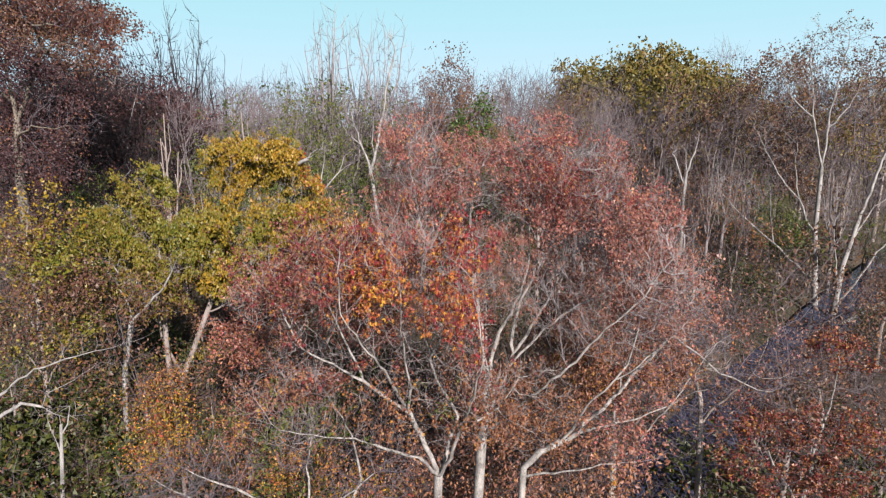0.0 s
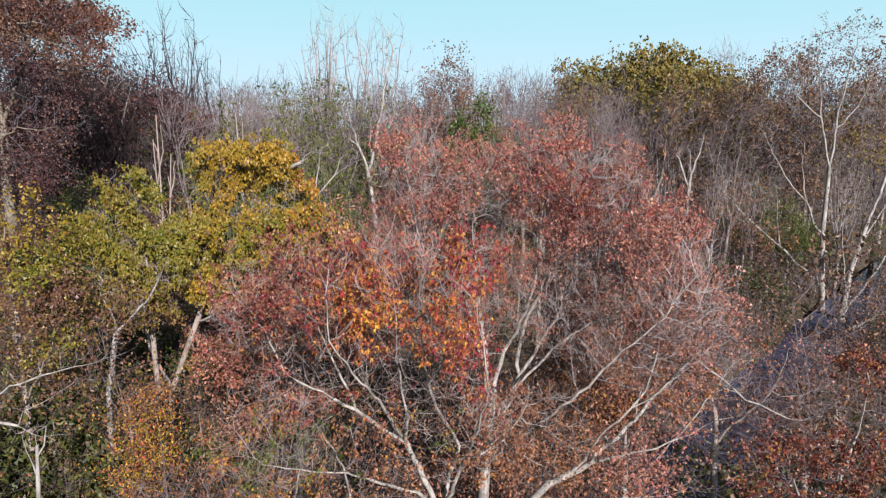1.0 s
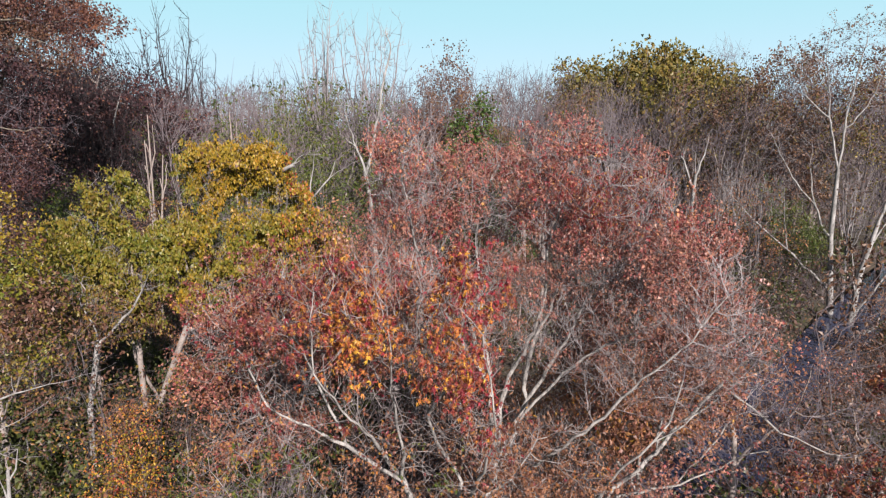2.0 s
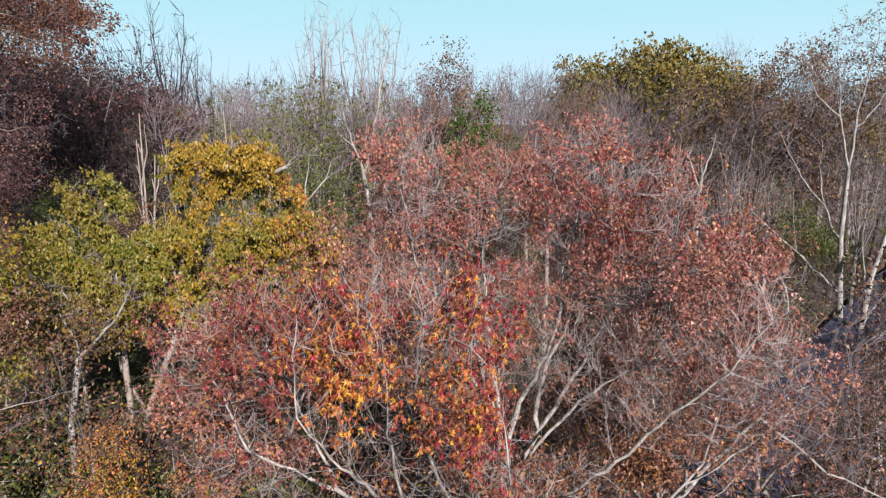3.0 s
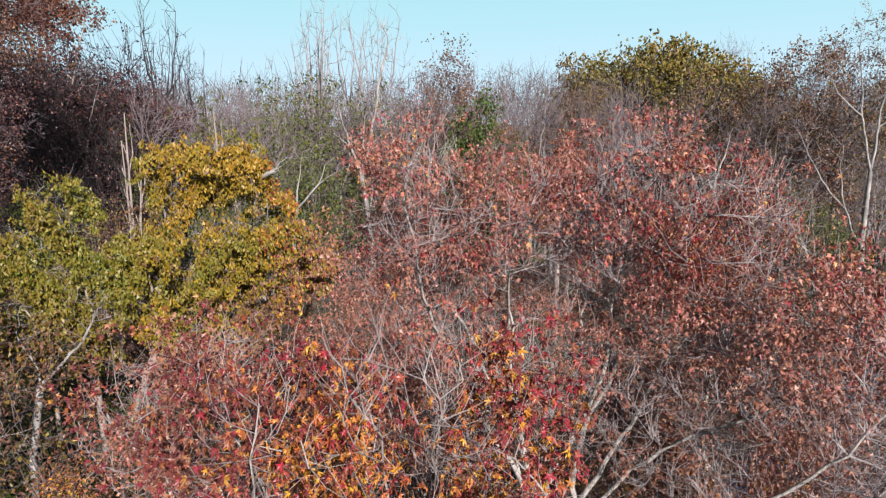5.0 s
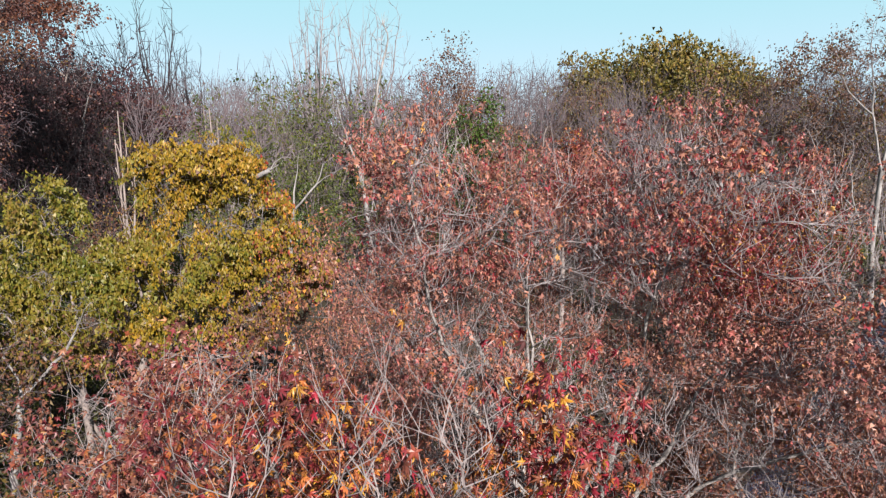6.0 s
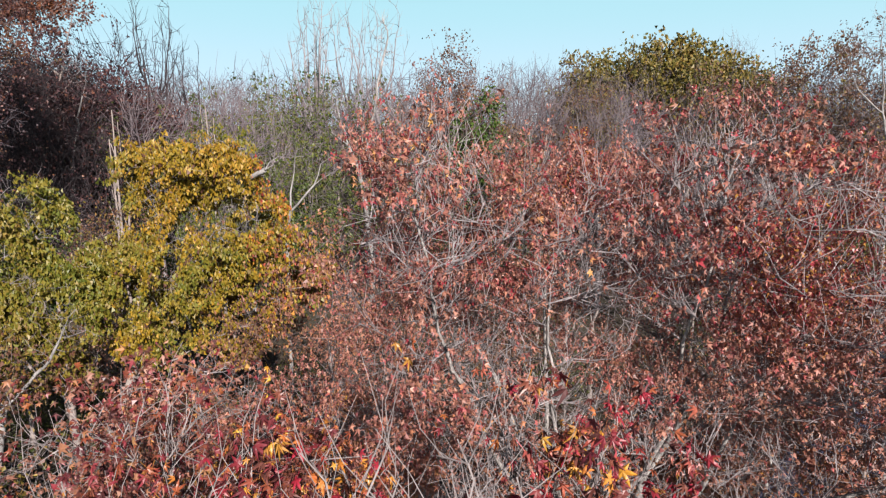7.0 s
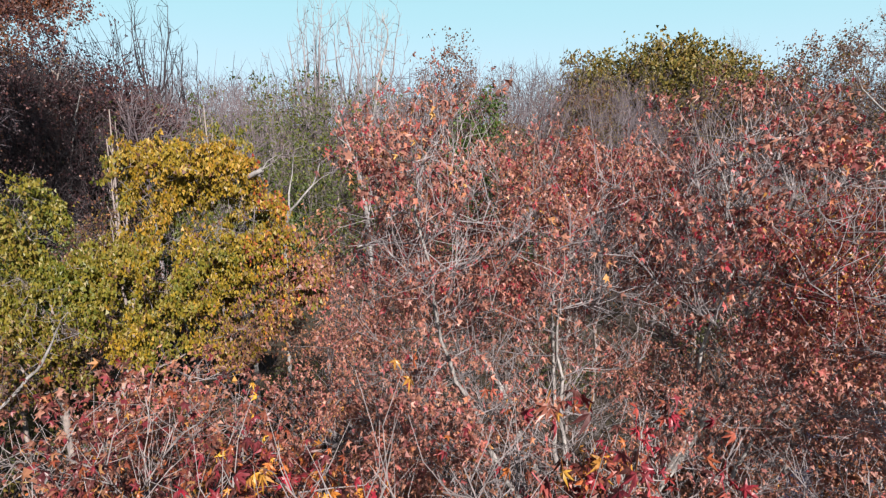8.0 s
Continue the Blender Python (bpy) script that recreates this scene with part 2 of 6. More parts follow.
def rings(centres, ways, radii, sides):
    """One ring of points round each centre, square to its way."""
    ref = np.where(np.abs(ways[:, :1]) > 0.8, np.array([[0.0, 1.0, 0.2]]), np.array([[1.0, 0.1, 0.0]]))
    a = unit(np.cross(ways, ref))
    b = np.cross(ways, a)
    ang = np.arange(sides) * 2 * math.pi / sides
    return centres[:, None] + radii[:, None, None] * (np.cos(ang)[None, :, None] * a[:, None] + np.sin(ang)[None, :, None] * b[:, None])


def join_rings(low, high):
    """Quads between ring k of low and ring k of high."""
    n, sides, _ = low.shape
    v = np.concatenate([low.reshape(-1, 3), high.reshape(-1, 3)])
    k = np.arange(n)[:, None] * sides
    i = np.arange(sides)[None]
    j = (i + 1) % sides
    q = np.stack([k + i, k + j, k + j + n * sides, k + i + n * sides], axis=-1).reshape(-1, 4)
    return v, q


def stack(pieces):
    """Several (verts, polys) put into one."""
    vs, qs, at = [], [], 0
    for v, q in pieces:
        vs.append(v)
        qs.append(q + at)
        at += len(v)
    return np.concatenate(vs), np.concatenate(qs)


# ---- how a tree grows ----
def along(points, step):
    """Points at even steps on a line through the given ones, a little wavy."""
    points = np.array(points, dtype=float)
    out = [points[0]]
    for a, b in zip(points[:-1], points[1:]):
        n = max(1, int(np.linalg.norm(b - a) / step))
        for k in range(1, n + 1):
            out.append(a + (b - a) * k / n)
    return np.array(out)


def crown_points(rng, blobs, goals=1.0):
    """Places that the branches reach for, most of them near the skin of each ball of the crown."""
    out = []
    for cx, cy, cz, rx, ry, rz, n in blobs:
        n = int(n * goals)
        d = unit(rng.normal(size=(n, 3)))
        r = rng.uniform(0.25, 1.0, n) ** 0.55
        out.append(np.array([cx, cy, cz]) + d * r[:, None] * np.array([rx, ry, rz]))
    return np.concatenate(out)


def grow(rng, guides, goals, step, reach, near, iters, lift=0.08):
    """Branches that reach for the goals, out of the guides (trunk first, then limbs)."""
    first = along(guides[0], step)
    pos = [p for p in first]
    par = [-1] + list(range(len(first) - 1))
    for g in guides[1:]:
        line = along(g, step)
        arr = np.array(pos)
        at = int(np.argmin(np.linalg.norm(arr - line[0], axis=1)))
        wob = rng.normal(size=3) * 0.04
        for k, p in enumerate(line[1:]):
            wob = wob * 0.75 + rng.normal(size=3) * 0.05 * step * 2
            pos.append(p + wob)
            par.append(at)
            at = len(pos) - 1
    guided = len(pos)
    P = np.zeros((guided + 20000, 3))
    n = guided
    P[:n] = pos
    d = np.linalg.norm(goals[:, None] - P[None, :n], axis=2) if len(goals) * n < 6e6 else None
    if d is None:
        best = np.zeros(len(goals), dtype=int)
        dist = np.full(len(goals), 1e9)
        for k in range(n):
            dk = np.linalg.norm(goals - P[k], axis=1)
            better = dk < dist
            best[better], dist[better] = k, dk[better]
    else:
        best, dist = d.argmin(axis=1), d.min(axis=1)
    goals = goals.copy()
    for _ in range(iters):
        use = dist < reach
        if not use.any() or n > guided + 18000:
            break
        nodes, inv = np.unique(best[use], return_inverse=True)
        pull = np.zeros((len(nodes), 3))
        np.add.at(pull, inv, unit(goals[use] - P[best[use]]))
        pull = unit(unit(pull) + rng.normal(size=pull.shape) * 0.16 + np.array([0, 0, lift]))
        fresh = P[nodes] + pull * step
        m = len(fresh)
        P[n:n + m] = fresh
        par.extend(int(k) for k in nodes)
        dn = np.linalg.norm(goals[:, None] - fresh[None], axis=2)
        bi, bd = dn.argmin(axis=1), dn.min(axis=1)
        better = bd < dist
        best[better], dist[better] = bi[better] + n, bd[better]
        n += m
        keep = dist > near
        goals, best, dist = goals[keep], best[keep], dist[keep]
        if not len(goals):
            break
    return P[:n].copy(), np.array(par)


def thickness(P, par, base, tip, power=2.3):
    n = len(P)
    acc = np.zeros(n)
    kids = np.zeros(n, dtype=int)
    for k in range(n - 1, -1, -1):
        if kids[k] == 0:
            acc[k] = tip ** power
        if par[k] >= 0:
            acc[par[k]] += acc[k]
            kids[par[k]] += 1
    raw = acc ** (1 / power)
    share = np.log(np.maximum(raw / tip, 1)) / math.log(max(raw[0] / tip, 1.5))
    return tip * (base / tip) ** share * (1 - 1.6 * share * (1 - share)), kids


def tubes(P, par, R, pick, sides):
    """Wood for the picked nodes: each a tapered length from its parent."""
    pick = pick[par[pick] >= 0]
    if not len(pick):
        return np.zeros((0, 3)), np.zeros((0, 4), dtype=int)
    up = par[pick]
    way = unit(P[pick] - P[up])
    gp = par[up]
    upway = np.where(gp[:, None] >= 0, unit(P[up] - P[np.maximum(gp, 0)]), way)
    same = (np.sum(upway * way, axis=1) > 0.55) & (R[pick] > 0.62 * R[up])
    lw = np.where(same[:, None], upway, way)
    lr = np.where(same, R[up], R[pick] * 1.12)
    v, q = join_rings(rings(P[up], lw, lr, sides), rings(P[pick], way, R[pick], sides))
    _, keep, back = np.unique(np.round(v, 4), axis=0, return_index=True, return_inverse=True)
    return v[keep], back.reshape(-1)[q]


def twigs_from(rng, P, par, at, each, length, thick, lift=0.1, bent=True):
    """Fine twigs out of the given nodes, each bent once. Returns wood and the leaf places."""
    at = np.repeat(at, each)
    way = unit(P[at] - P[par[at]])
    a = unit(way * 0.7 + rng.normal(size=way.shape) * 0.6 + np.array([0, 0, lift]))
    b = unit(a + rng.normal(size=way.shape) * 0.35 + np.array([0, 0, lift]))
    ln = length * rng.uniform(0.45, 1.25, len(at))[:, None]
    start = P[at] - way * rng.uniform(0, 0.3, len(at))[:, None] * length
    mid, end = start + a * ln * 0.5, start + a * ln * 0.5 + b * ln * 0.55
    th = np.full(len(at), thick)
    if not bent:
        return join_rings(rings(start, a, th, 3), rings(end, b, th * 0.35, 3)), mid, end
    w = stack([join_rings(rings(start, a, th, 3), rings(mid, a, th * 0.8, 3)), join_rings(rings(mid, b, th * 0.8, 3), rings(end, b, th * 0.4, 3))])
    return w, mid, end


def star_leaf(fold=0.34):
    """A sweetgum leaf: five pointed lobes on a short stalk; unit size."""
    pts = [(0.0, 0.0)]
    lobes = [(-128, 0.50), (-58, 0.62), (0, 0.72), (58, 0.62), (128, 0.50)]
    out = []
    for k, (a, r) in enumerate(lobes):
        out.append((a, r))
        if k < 4:
            out.append(((a + lobes[k + 1][0]) / 2, 0.24))
    for a, r in out:
        pts.append((r * math.sin(radians(a)), 0.42 + r * math.cos(radians(a))))
    v = np.array([(0.0, 0.42, 0.0)] + [(x, y, -fold * abs(x) - 0.12 * max(0, y - 0.42) ** 1.5 * 2) for x, y in pts[1:]])
    stalk = np.array([(-0.012, 0.3, 0.0), (0.012, 0.3, 0.0), (0.0, -0.25, 0.10)])
    v = np.concatenate([v, stalk])
    t = [(0, k + 1, k) for k in range(1, 9)] + [(0, 1, 9), (10, 11, 12)]
    return v, np.array(t)


def oval_leaf(width=0.34, bend=0.16):
    """A drooping pointed oval leaf, folded at its rib; unit length."""
    v = np.array([(0, 0, 0), (width, 0.45, -bend), (0, 1, -0.1), (-width, 0.45, -bend)])
    return v, np.array([(0, 1, 2), (0, 2, 3)])


def small_star():
    """The same leaf seen from farther off: two triangles make its points."""
    v = [(0.0, 1.1, -0.2), (-0.44, 0.14, -0.22), (0.44, 0.10, 0.05), (0.0, 0.0, 0.02), (-0.48, 0.78, 0.12), (0.46, 0.74, -0.22)]
    return np.array(v), np.array([(0, 1, 2), (3, 5, 4)])


def lobed_leaf():
    """The same leaf at a middle distance: one curved triangle a lobe."""
    v, t = [], []
    for k, (a, r) in enumerate(((-118, 0.50), (-58, 0.62), (2, 0.74), (60, 0.60), (122, 0.50))):
        for b, q in ((a - 44, 0.34), (a, r), (a + 44, 0.34)):
            v.append((q * math.sin(radians(b)), 0.40 + q * math.cos(radians(b)), -0.42 * q * q + 0.05 * (k % 2)))
        t.append((3 * k, 3 * k + 2, 3 * k + 1))
    return np.array(v), np.array(t)


def full_leaf():
    """A sweetgum leaf with narrow pointed, ribbed lobes and a stalk, for those seen close by."""
    v, t = [(0.0, 0.36, 0.03)], []

    def at(a, r, dz):
        x, y = r * math.sin(radians(a)), 0.36 + r * math.cos(radians(a))
        v.append((x, y, dz - 0.30 * r * r))
        return len(v) - 1

    lobes = ((-122, 0.50), (-60, 0.66), (0, 0.78), (60, 0.66), (122, 0.50))
    notch = [at(-170, 0.14, 0.0)] + [at((a + b) / 2, 0.22, -0.02) for (a, _), (b, _) in zip(lobes, lobes[1:])] + [at(170, 0.14, 0.0)]
    for k, (a, r) in enumerate(lobes):
        tip, left, right, rib = at(a, r, -0.06), at(a - 15, r * 0.60, -0.05), at(a + 15, r * 0.60, -0.05), at(a, r * 0.5, 0.03)
        t += [(0, rib, notch[k]), (notch[k], rib, left), (left, rib, tip), (tip, rib, right), (right, rib, notch[k + 1]), (notch[k + 1], rib, 0)]
    s0 = len(v)
    v += [(-0.012, 0.28, 0.03), (0.012, 0.28, 0.03), (0.0, 0.28, 0.01), (-0.008, -0.35, 0.16), (0.008, -0.35, 0.16), (0.0, -0.35, 0.14)]
    for i, j in ((0, 1), (1, 2), (2, 0)):
        t += [(s0 + i, s0 + j, s0 + 3 + j), (s0 + i, s0 + 3 + j, s0 + 3 + i)]
    return np.array(v), np.array(t)


FULL_LEAF = full_leaf()
LOBED, GUM, STAR, OVAL, BROAD, HANGING = lobed_leaf(), small_star(), star_leaf(), oval_leaf(), oval_leaf(0.46, 0.2), oval_leaf(0.25, 0.3)


def leaf_turns(rng, n, droop):
    """Turns for n leaves: the tip hangs, the blade faces any way."""
    y = unit(rng.normal(size=(n, 3)) * np.array([0.8, 0.8, 0.45]) + np.array([0, 0, -droop]))
    z = unit(np.cross(y, rng.normal(size=(n, 3))))
    z = z * np.where(z[:, 2:] < 0, -1, 1)
    x = np.cross(y, z)
    return np.stack([x, y, z], axis=-1)


def leaves_at(rng, places, shape, size, droop=0.7, dry=0.5):
    v, t = shape
    n = len(places)
    turn = leaf_turns(rng, n, droop)
    s = size * rng.uniform(0.6, 1.25, n)
    curl = np.stack([rng.uniform(0.65 - 0.4 * dry, 1.1, n), np.ones(n), rng.uniform(0.4, 1.2 + 3.4 * dry, n)], axis=-1)
    V = np.einsum("nij,nkj->nki", turn, v[None] * curl[:, None]) * s[:, None, None] + places[:, None]
    T = t[None] + np.arange(n)[:, None, None] * len(v)
    return V.reshape(-1, 3), T.reshape(-1, 3), turn, s


def patchy(p, seed, scale):
    """A soft field between 0 and 1, for crowns that are thin here and full there."""
    r = np.random.default_rng(seed)
    f = np.zeros(len(p))
    for _ in range(6):
        f += np.sin(p @ (r.normal(size=3) * scale) + r.uniform(0, 6.3))
    return 0.5 + f / 6


def tree(name, base, guides, blobs, seed, radius, bark, twig_bark, leaf=None, shape=OVAL, size=0.1, leaves=4000, gap=0.35, droop=0.7, step=0.4, reach=3.0, near=0.55,
         tip=0.006, twigs=3, twig=0.55, twig_thick=0.004, iters=60, fine=True, lift=0.08, goals=1.0, leaf_field=1.0, spread=0.25, limb_min=0.03, twig_lift=0.1, limb_r=None, cluster=1, near_shape=None, leaf_pull=None, leaf_two=None, singles=None, sides=9, dry=0.5, label="", category="tree", group=""):
    """A tree at base: trunk, limbs, twigs and leaves. Places in guides and blobs are from its base."""
    rng = np.random.default_rng(seed)
    P, par = grow(rng, guides, crown_points(rng, blobs, goals), step, reach, near, iters, lift)
    R, kids = thickness(P, par, radius, tip)
    if limb_r is not None:
        first = len(along(guides[0], step))
        R[:first] = np.maximum(R[:first], np.linspace(radius, limb_r[0], first))
        for g, r in zip(guides[1:], limb_r[1:]):
            m = len(along(g, step)) - 1
            R[first:first + m] = np.maximum(R[first:first + m], np.linspace(r, r * 0.12, m))
            first += m
    root = new(name)
    root.location = base
    tagged(root, label=label, category=category, group=group)
    n = len(P)
    flare = np.clip(1 - P[:, 2] / 1.2, 0, 1) ** 2 * 0.45 * (np.arange(n) < len(along(guides[0], step)))
    R = R * (1 + flare)
    trunk_n = len(along(guides[0], step))
    owner = np.full(n, -1)
    for k in range(trunk_n, n):
        up = par[k]
        if owner[up] >= 0:
            owner[k] = owner[up]
        elif fine and R[k] > limb_min:
            owner[k] = k
    thin = R < max(tip * 1.9, 0.008)
    wood = np.arange(1, n)
    if fine:
        main = wood[(owner[wood] < 0) & ~thin[wood]]
        part("trunk", mesh_of("trunk", *pack(tubes(P, par, R, main, sides)), bark, True), root)
        for lid in np.unique(owner[owner >= 0]):
            mine = np.where((owner == lid) & ~thin)[0]
            if len(mine):
                big, small = mine[R[mine] > 0.03], mine[R[mine] <= 0.03]
                pieces = [w for w in (tubes(P, par, R, big, 7), tubes(P, par, R, small, 4)) if len(w[0])]
                part("limb", mesh_of("limb", *pack(stack(pieces)), bark, True), root)
        fines = [tubes(P, par, R, wood[thin[wood]], 3)]
    else:
        big, small = wood[(R[wood] > 0.045) & (wood >= trunk_n)], wood[(R[wood] <= 0.045) & (wood >= trunk_n)]
        part("trunk", mesh_of("trunk", *pack(tubes(P, par, R, np.arange(1, trunk_n), 6)), bark, True), root)
        if len(big):
            part("limb_spray", mesh_of("limb_spray", *pack(tubes(P, par, R, big, 5)), bark, True), root, kind="stuff")
        fines = [tubes(P, par, R, small, 3)]
    ends = np.where(thin & (np.arange(n) >= trunk_n) & (par >= 0))[0] if fine else np.where((kids == 0) | (R < tip * 1.7))[0]
    ends = ends[par[ends] >= 0]
    mids = tips = np.zeros((0, 3))
    if twigs and len(ends):
        w, mids, tips = twigs_from(rng, P, par, ends, twigs, twig, twig_thick, twig_lift, bent=fine)
        fines.append(w)
    fines = [w for w in fines if len(w[0])]
    if fines:
        part("twig_spray", mesh_of("twig_spray", *pack(stack(fines)), twig_bark), root, kind="stuff")
    if leaf is not None:
        spots = np.concatenate([mids, tips, P[ends]])
        many = leaves * 6
        if cluster > 1:
            spots = np.concatenate([tips, tips, mids])
            spots = np.repeat(spots[rng.integers(0, len(spots), many // cluster)] + rng.normal(size=(many // cluster, 3)) * spread * 0.5, cluster, axis=0)
            many = len(spots)
            spots = spots + rng.normal(size=(many, 3)) * spread * 0.45
        else:
            spots = spots[rng.integers(0, len(spots), many)] + rng.normal(size=(many, 3)) * spread * np.array([1, 1, 0.8])
        field = patchy(spots, seed + 7, leaf_field)
        chance = np.clip((field - gap) * 3.0, 0.03, 1)
        if leaf_pull is not None:
            chance = chance * leaf_pull(spots)
        spots = spots[np.repeat(rng.uniform(size=many // cluster), cluster) < chance][:leaves] if cluster > 1 else spots[rng.uniform(size=many) < chance][:leaves]
        if singles is not None:
            chosen = np.where(singles(spots))[0]
            chosen = chosen[::max(1, len(chosen) // 300)][:300]
            rest = np.ones(len(spots), bool)
            rest[chosen] = False
            v, t = FULL_LEAF
            blades = [mesh_of("leaf", v, [t], m) for m in SINGLE_LEAVES]
            turn = leaf_turns(rng, len(chosen), droop)
            for k, i in enumerate(chosen):
                ob = new("leaf", blades[int(rng.integers(0, len(blades)))])
                ob.parent = root
                s = size * rng.uniform(1.0, 1.5)
                m4 = np.eye(4)
                m4[:3, :3], m4[:3, 3] = turn[k] * s, spots[i]
                ob.matrix_local = Matrix(m4.tolist())
            spots = spots[rest]
        if leaf_two is not None:
            for stuff, where in leaf_two if isinstance(leaf_two, list) else [leaf_two]:
                other = where(spots, rng)
                V, T, _, _ = leaves_at(rng, spots[other], near_shape[0] if near_shape and stuff in (ORANGE, SCARLET) and near_shape[0] is FULL_LEAF else shape, size, droop, dry)
                part("crown", mesh_of("crown", V, [T], stuff), root, kind="stuff")
                spots = spots[~other]
        if near_shape is not None:
            close = near_shape[1](spots)
            V, T, _, _ = leaves_at(rng, spots[close], near_shape[0], size * 1.1, droop, dry)
            part("crown", mesh_of("crown", V, [T], leaf), root, kind="stuff")
            spots = spots[~close]
        V, T, _, _ = leaves_at(rng, spots, shape, size, droop, dry)
        part("crown", mesh_of("crown", V, [T], leaf), root, kind="stuff")
    return root


def pack(w):
    return w[0], [w[1]]


def repeat(src, m):
    """A copy at the pose m, whatever the size of the one that it is copied from."""
    return copy_thing(src, m @ Matrix.Scale(1 / src.scale.x, 4))


# ---- ground and creek ----
def creek_way(x, y):
    """Distance from the creek's middle line, which runs away to the right."""
    return (x - 15.0) * 0.70 - (y - 31.0) * 0.714 + 1.2 * math.sin(y * 0.12)


def ground_height(x, y):
    far = min(max((y - 105) / 140, 0), 1)
    rise = (14 + 2.5 * math.sin(x * 0.021 + 1) + 1.2 * math.sin(x * 0.067)) * far * far * (3 - 2 * far)
    bed = max(0.0, 1 - (abs(creek_way(x, y)) / 3.6) ** 2) * min(max((x - 4) / 6, 0), 1)
    return rise + 0.25 * math.sin(x * 0.21) * math.cos(y * 0.17) - 1.5 * bed


def make_ground():
    xs = [-2500, -900, -400, -220] + [-130 + 2.5 * k for k in range(105)] + [220, 400, 900, 2500]
    ys = [-2500, -600, -150, -50] + [-20 + 2.5 * k for k in range(85)] + [230, 300, 420, 700, 1400, 3000]
    v = [(x, y, ground_height(x, y)) for y in ys for x in xs]
    w = len(xs)
    q = [(j * w + i, j * w + i + 1, (j + 1) * w + i + 1, (j + 1) * w + i) for j in range(len(ys) - 1) for i in range(w - 1)]
    ob = new("ground", mesh_of("ground", v, [np.array(q)], LITTER, True))
    tagged(ob, "forest floor of brown leaf litter, earth and moss", "ground", kind="structure")


make_ground()
rows_of_water = []
for k in range(60):
    s = -9 + k * 2.0
    mx, my = 15 + s * 0.714, 31 + s * 0.70
    rows_of_water += [(mx - 2.4 * 0.70, my + 2.4 * 0.714, -0.55), (mx + 2.4 * 0.70, my - 2.4 * 0.714, -0.55)]
tagged(new("water", mesh_of("water", rows_of_water, [np.array([(2 * k, 2 * k + 1, 2 * k + 3, 2 * k + 2) for k in range(59)])], WATER)), "narrow dark creek reflecting blue sky between bare branches", "water", kind="structure")

def from_base(base, guides):
    """Lines given in the world, as seen from a tree's base."""
    return [[(x - base[0], y - base[1], z - base[2]) for x, y, z in g] for g in guides]


def balls(base, blobs):
    """Crown balls given in the world, as seen from a tree's base."""
    return [(x - base[0], y - base[1], z - base[2], *rest) for x, y, z, *rest in blobs]


def near_to(centre, size, fuzz):
    """Picks the leaves round a centre, with a ragged edge."""
    return lambda p, r: np.linalg.norm((p - np.array(centre)) / np.array(size), axis=1) + r.normal(size=len(p)) * fuzz < 1.0


